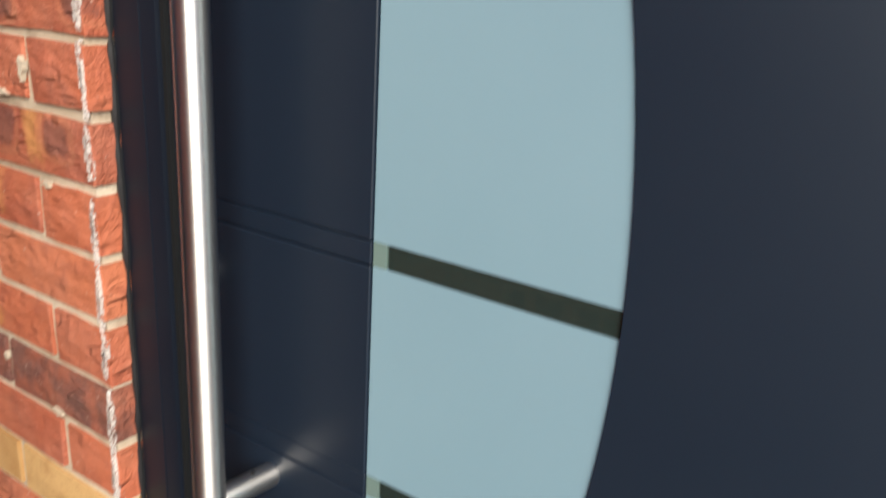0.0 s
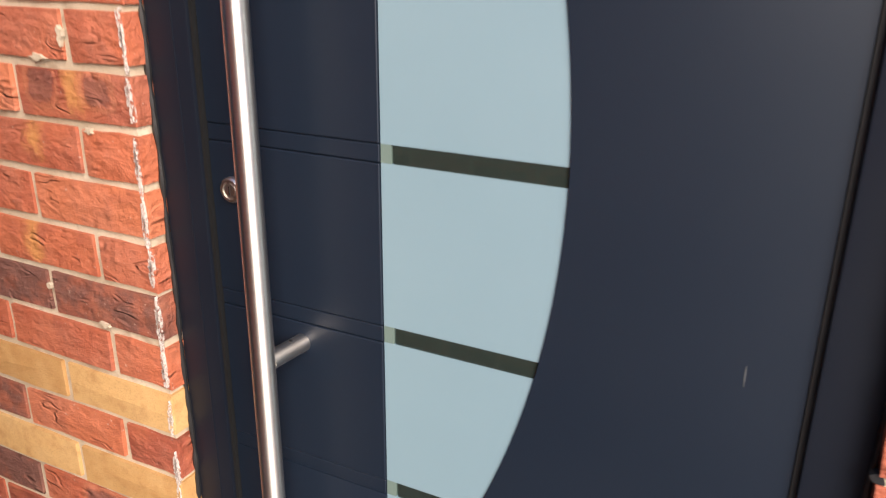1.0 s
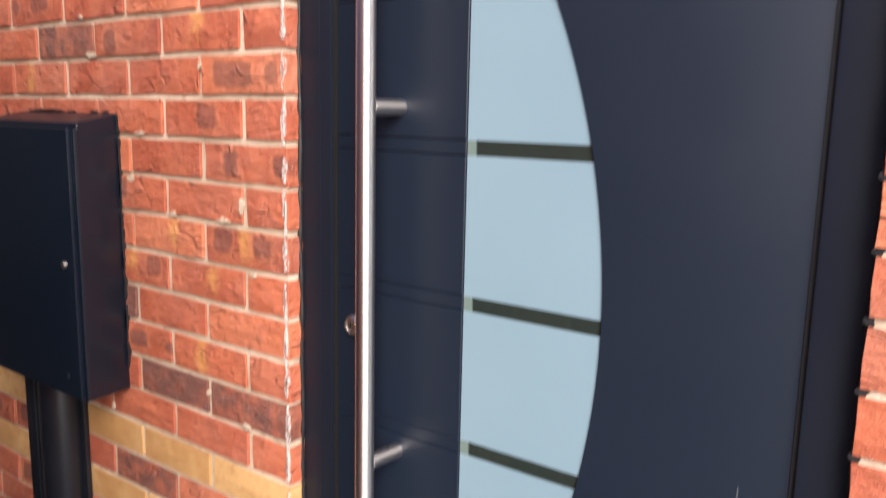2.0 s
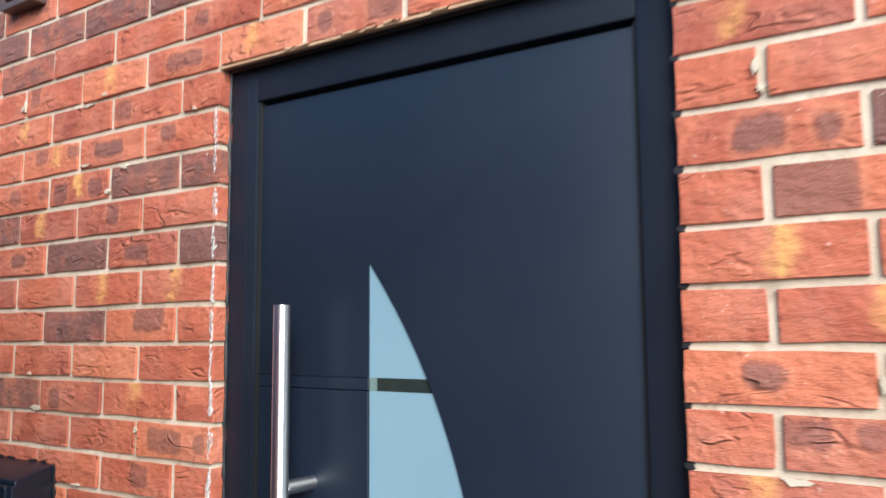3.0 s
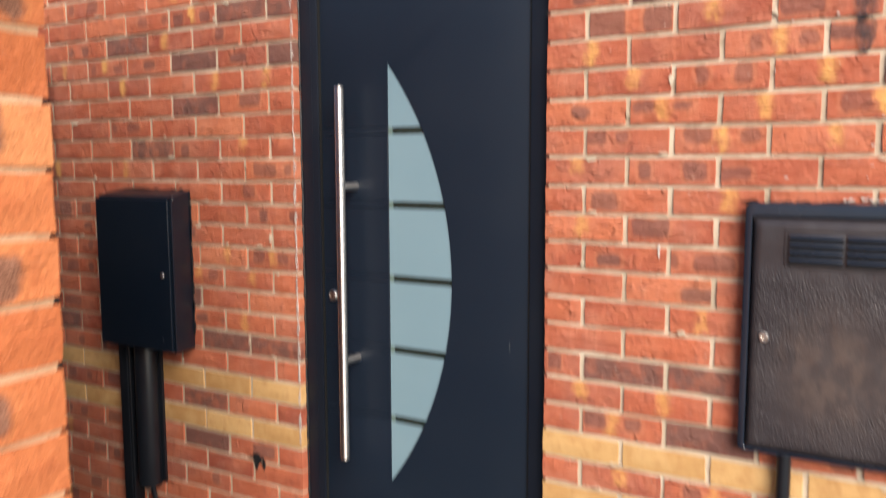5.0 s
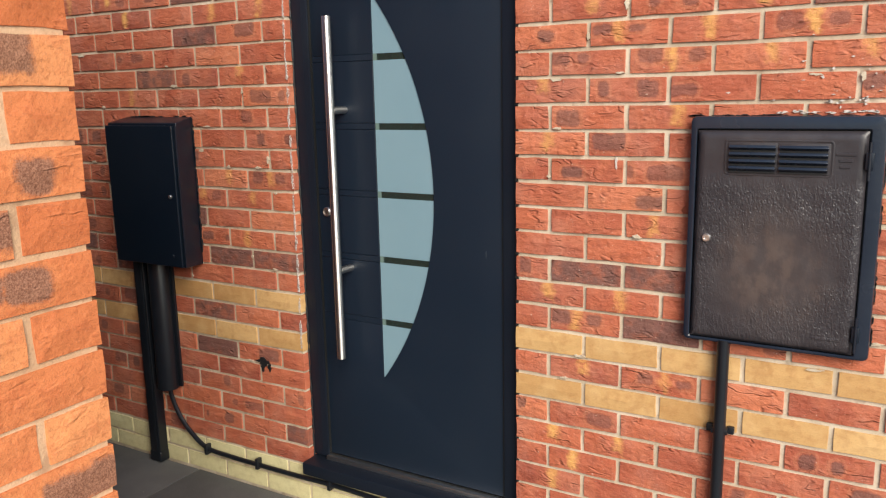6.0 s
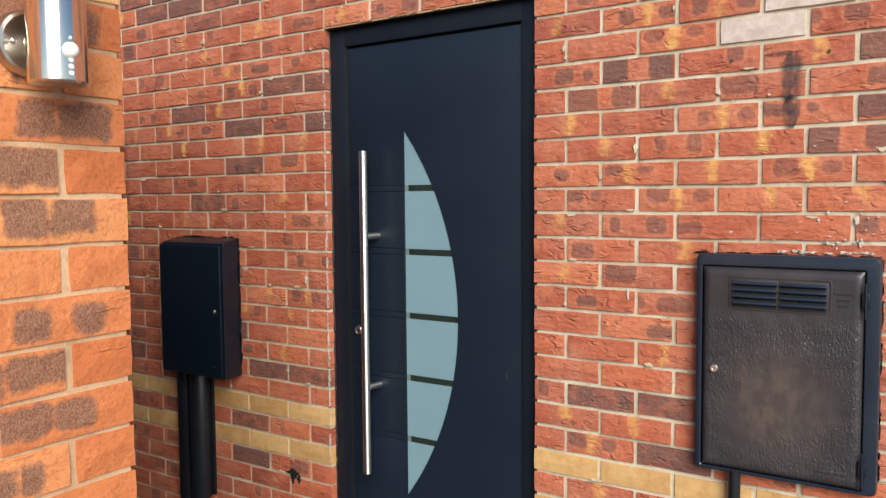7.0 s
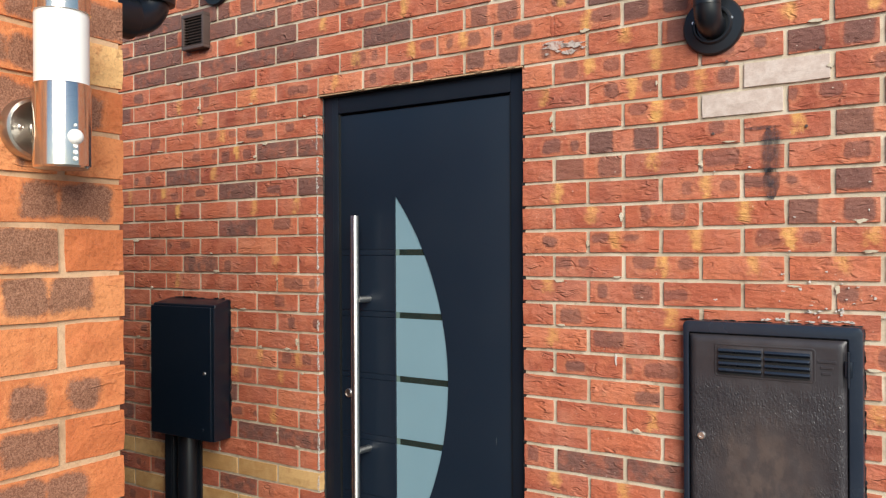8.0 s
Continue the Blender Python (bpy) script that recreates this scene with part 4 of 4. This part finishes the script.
# ---- gas meter box ----
gas, add = thing("gas_meter_box", "black painted gas meter box, brush marks and brown dust", "meter box", (1.605, 0.0, 0.87))
GX0, GX1, GZ0, GZ1 = 1.384, 1.832, 0.868, 1.466
D0, D1, E0, E1 = 1.403, 1.795, 0.880, 1.430
add("frame", rim_of(GX0, GX1, GZ0, GZ1, 0.014, D0 - 0.003, D1 + 0.004, E0 - 0.003, E1 + 0.004, 0.006, -0.034, 0.010, 0.005), GLOSS_PAINT)
# near-black sheet for the shade in the gap round the lid
add("recess", box(D0 - 0.004, D1 + 0.006, -0.016, 0.006, E0 - 0.004, E1 + 0.006), DARK_GAP)
bm = bmesh.new()
bmesh.ops.create_grid(bm, x_segments=36, y_segments=48, size=0.5)
for v in bm.verts:
    x, z = (v.co.x + 0.5) * (D1 - D0) + D0, (v.co.y + 0.5) * (E1 - E0) + E0
    edge = min(x - D0, D1 - x, z - E0, E1 - z)
    y = -0.038 + 0.0016 * noise.noise((x * 30, z * 26, 0.3)) + 0.0009 * noise.noise((x * 85, z * 70, 4.0))
    v.co = (x, -0.030 if edge < 1e-5 else y, z)
rim = [e for e in bm.edges if e.is_boundary]
out = bmesh.ops.extrude_edge_only(bm, edges=rim)
for v in (g for g in out["geom"] if isinstance(g, bmesh.types.BMVert)):
    v.co.y = -0.012
add("door", bm, METER_PAINT, smooth=60)
add("louvre_surround", rim_of(1.472, 1.724, 1.318, 1.408, 0.010, 1.4755, 1.7205, 1.3215, 1.4045, 0.008, -0.0400, -0.035, 0.001), METER_PAINT)
for x0, x1 in ((1.484, 1.594), (1.602, 1.712)):
    louvre = add("louvre", box(x0 - 0.004, x1 + 0.004, -0.0405, -0.036, 1.324, 1.400, 0.002), METER_PAINT)
    for k in range(4):
        z = 1.336 + 0.0175 * k
        bm = box(x0, x1, -0.0070, 0.0070, -0.0040, 0.0040, 0.002)
        bmesh.ops.transform(bm, matrix=pose(0, -0.0445, z, -32, 0, 0), verts=bm.verts)
        part("slat", bm, GLOSS_PAINT, louvre)
        # dark strip on the plate for the shade under each slat
        part("slot_shade", box(x0 + 0.001, x1 - 0.001, -0.0418, -0.040, z - 0.0105, z - 0.005), DARK_GAP, louvre)
add("lock", lathe([(0.011, -0.003), (0.011, 0.004), (0.009, 0.007), (0.005, 0.007), (0.004, 0.005)], Matrix.Translation((1.436, -0.038, 1.152)) @ pose(0, 0, 0, 90, 0, 0), 22), STEEL, "round bright steel key lock")
for z in (1.36, 0.935):
    add("hinge", box(D1 - 0.004, D1 + 0.014, -0.044, -0.030, z - 0.02, z + 0.02, 0.003), BOX_PAINT)
    add("hinge_pin", rod((D1 + 0.005, -0.044, z - 0.045), (D1 + 0.005, -0.044, z + 0.045), 0.0035, 10), BOX_PAINT)
for x0, x1, z in ((1.728, 1.772, 1.372), (1.735, 1.765, 1.357), (1.738, 1.760, 1.342), (1.70, 1.765, 0.912)):
    add("embossed_bar", box(x0, x1, -0.0405, -0.037, z, z + 0.007, 0.001, 1), METER_PAINT)
rnd = random.Random(33)
for k in range(96):
    side = k % 4
    u = rnd.random()
    x = GX0 - 0.001 if side == 0 else GX1 + 0.001 if side == 1 else GX0 + u * (GX1 - GX0)
    z = GZ1 + 0.0005 if side == 2 else GZ0 - 0.0005 if side == 3 else GZ0 + u * (GZ1 - GZ0)
    long, wide = rnd.uniform(0.012, 0.034), rnd.uniform(0.003, 0.007)
    add("paint_edge", splat(x, z, wide if side < 2 else long, long if side < 2 else wide, 0.001, 900 + k, 0.004, 0.6, 13), RUBBER)
pipe, add = thing("gas_pipe", "slim black pipe from the gas meter box to the ground", "pipe", (1.490, 0.0, 0.0))
add("tube", rod((1.490, -0.022, -0.01), (1.490, -0.022, 0.875), 0.0165, 20), PLASTIC)
clip = add("bracket", box(1.468, 1.512, -0.030, 0.0, 0.607, 0.622, 0.003), PLASTIC)
for x in (1.462, 1.518):
    part("lug", box(x - 0.009, x + 0.009, -0.014, 0.0, 0.604, 0.626, 0.004), PLASTIC, clip)

# ---- vent and pipes high on the wall ----
vent, add = thing("air_vent", "small brown plastic louvred air vent on the wall", "vent", (-0.675, 0.0, 2.52))
V0, V1, W0, W1 = -0.738, -0.600, 2.520, 2.668
for a, b, c, d in ((V0, V1, W1 - 0.014, W1), (V0, V1, W0, W0 + 0.014), (V0, V0 + 0.012, W0 + 0.014, W1 - 0.014), (V1 - 0.012, V1, W0 + 0.014, W1 - 0.014)):
    add("frame", box(a, b, -0.034, 0.004, c, d, 0.002), VENT_BROWN)
# near-black sheet for the shade inside the vent
add("backing", box(V0 + 0.01, V1 - 0.01, -0.006, 0.002, W0 + 0.012, W1 - 0.012), DARK_GAP)
for k in range(10):
    bm = box(V0 + 0.012, V1 - 0.012, -0.0055, 0.0055, -0.0014, 0.0014)
    bmesh.ops.transform(bm, matrix=pose(0, -0.024, W0 + 0.020 + 0.0122 * k, 28, 0, 0), verts=bm.verts)
    add("slat", bm, VENT_BROWN)


def wall_outlet(x, z, up, label):
    """A black pipe that comes out of the wall through a round collar and turns upwards."""
    ob, add = thing("waste_pipe", label, "pipe", (x, 0.0, z - 0.08))
    m = Matrix.Translation((x, 0, z)) @ pose(0, 0, 0, 90, 0, 0)
    add("collar", lathe([(0.082, -0.004), (0.082, 0.006), (0.078, 0.012), (0.055, 0.014), (0.050, 0.022), (0.046, 0.022), (0.044, 0.010)], m, 40), PLASTIC)
    add("elbow", tube([(x, 0.0, z - 0.004), (x, -0.030, z - 0.002), (x, -0.058, z + 0.012), (x, -0.068, z + 0.045), (x, -0.070, z + 0.10), (x, -0.070, z + up)], 0.036, 24), PLASTIC)
    add("socket", rod((x, -0.070, z + 0.07), (x, -0.070, z + 0.14), 0.042, 28, None, 0.004), PLASTIC)
    for s in (-1, 1):
        add("screw", rod((x + 0.052 * s, -0.012, z + 0.012), (x + 0.052 * s, -0.0165, z + 0.012), 0.004, 10), STEEL)
    return ob


wall_outlet(1.465, 2.284, 0.7, "black plastic waste pipe leaving the wall through a round collar")
wall_outlet(-0.555, 2.772, 0.5, "black plastic pipe and collar high beside the air vent")
rain, add = thing("downpipe", "glossy black rainwater downpipe with an offset bend", "downpipe", (0.55, -1.40, 0.0))
SX, SZ = 0.562, 2.158
add("bend", tube([(SX, -1.392, 0.05), (SX, -1.392, 1.2), (SX, -1.392, SZ - 0.10), (SX, -1.378, SZ - 0.028), (SX, -1.335, SZ), (SX, -1.26, SZ), (SX, -1.205, SZ), (SX, -1.162, SZ + 0.028), (SX, -1.15, SZ + 0.085), (SX, -1.15, SZ + 0.3), (SX, -1.15, SZ + 0.62)], 0.036, 24, cuts=10), PLASTIC)
add("socket", rod((SX, -1.15, SZ + 0.045), (SX, -1.15, SZ + 0.15), 0.046, 28, None, 0.004), PLASTIC)
add("socket", rod((SX, -1.30, SZ), (SX, -1.205, SZ), 0.043, 28, None, 0.004), PLASTIC)
add("bracket", box(SX - 0.05, SX + 0.05, -1.44, -1.36, 1.60, 1.63, 0.004), PLASTIC)

# ---- side gate ----
gate, add = thing("side_gate", "black stained timber bow-topped gate closing the passage", "gate", (-1.20, -0.7, 0.0))
HX = -1.20


def bow(y):
    return 1.965 + 0.26 * math.sin(math.pi * min(max((-0.125 - y) / 1.2, 0), 1)) ** 0.8


add("gate_post", box(HX - 0.06, HX + 0.03, -0.118, -0.058, 0.0, 1.975, 0.004), TIMBER)
add("gate_post", box(HX - 0.06, HX + 0.03, -1.43, -1.36, 0.0, 1.975, 0.004), TIMBER)
add("stop_bead", box(HX + 0.006, HX + 0.022, -0.150, -0.118, 0.0, 1.97, 0.003), TIMBER)
N = 11
for k in range(N):
    y1 = -0.130 - k * 0.1105
    y0 = y1 - 0.108
    bm = bmesh.new()
    ring = [(y1, 0.06), (y0, 0.06), (y0, bow(y0)), ((y0 + y1) / 2, bow((y0 + y1) / 2)), (y1, bow(y1))]
    f = bm.faces.new([bm.verts.new((HX - 0.020, y, z)) for y, z in ring])
    out = bmesh.ops.extrude_face_region(bm, geom=[f])
    for v in (g for g in out["geom"] if isinstance(g, bmesh.types.BMVert)):
        v.co.x = HX
    bmesh.ops.bevel(bm, geom=bm.edges[:], offset=0.003, segments=1, affect="EDGES")
    add("board", bm, TIMBER)
for z in (0.25, 1.0, 1.75):
    add("ledge", box(HX - 0.045, HX - 0.021, -1.34, -0.13, z - 0.05, z + 0.05, 0.004), TIMBER)
ring = bmesh.new()
RC = Vector((HX + 0.012, -0.222, 0.985))
for i in range(28):
    a, b = 2 * math.pi * i / 28, 2 * math.pi * (i + 1) / 28
    vs = []
    for ang in (a, b):
        d = Vector((0, math.cos(ang), math.sin(ang)))
        vs.append([RC + d * (0.038 + 0.0045 * math.cos(t)) + Vector((0.0045 * math.sin(t), 0, 0)) for t in (2 * math.pi * k / 8 for k in range(8))])
    for k in range(8):
        q = (k + 1) % 8
        ring.faces.new([ring.verts.new(p) for p in (vs[0][k], vs[0][q], vs[1][q], vs[1][k])])
bmesh.ops.remove_doubles(ring, verts=ring.verts, dist=1e-5)
add("ring_handle", ring, GLOSS_PAINT, "black iron ring handle")
add("handle_boss", lathe([(0.018, 0.0), (0.018, 0.006), (0.010, 0.012), (0.004, 0.013)], Matrix.Translation((HX, -0.222, 1.028)) @ pose(0, 0, 0, 0, 90, 0), 18), PLASTIC)

# ---- wall lamp ----
lamp, add = thing("wall_lamp", "brushed steel cylinder wall lamp with white diffuser and sensor", "wall lamp", (NEAR_X, -1.59, 1.79))
LXC, LYC = 0.9335, -1.587
up = Matrix.Translation((LXC, LYC, 0))
add("body", lathe([(0.030, 1.787), (0.037, 1.787), (0.0397, 1.790), (0.0397, 1.906), (0.0385, 1.909), (0.030, 1.909)], up, 40), LAMP_STEEL)
add("diffuser", lathe([(0.028, 1.907), (0.0375, 1.9085), (0.0375, 2.016), (0.028, 2.018)], up, 40), OPAL, "white opal diffuser tube")
add("cap", lathe([(0.030, 2.012), (0.0397, 2.013), (0.0397, 2.040), (0.037, 2.043), (0.02, 2.043)], up, 40), LAMP_STEEL)
out_x = Matrix.Translation((NEAR_X, -1.598, 1.848)) @ pose(0, 0, 0, 0, 90, 0)
plate = add("wall_plate", lathe([(0.047, -0.004), (0.047, 0.012), (0.0445, 0.017), (0.040, 0.018), (0.030, 0.011), (0.012, 0.009)], out_x, 40), PLATE_STEEL)
for y in (-1.574, -1.622):
    part("screw", lathe([(0.004, 0.0), (0.004, 0.003), (0.002, 0.0045)], Matrix.Translation((NEAR_X + 0.0135, y, 1.848)) @ pose(0, 0, 0, 0, 90, 0), 12), STEEL, plate)
add("arm", rod((NEAR_X + 0.008, -1.594, 1.848), (LXC - 0.03, LYC, 1.848), 0.012, 18), STEEL)
sens = Matrix.Translation((LXC + 0.0362, LYC - 0.003, 1.830)) @ pose(0, 0, 0, 0, 90, 0)
add("sensor", lathe([(0.0115, -0.002), (0.0115, 0.002), (0.0105, 0.006), (0.008, 0.0095), (0.004, 0.0115), (0.001, 0.012)], sens, 24), OPAL, "white domed motion sensor")
for z in (1.847, 1.817, 1.808, 1.799):
    add("control_screw", rod((LXC + 0.034, LYC - 0.004, z), (LXC + 0.041, LYC - 0.004, z), 0.0032 if z < 1.83 else 0.002, 12), OPAL)
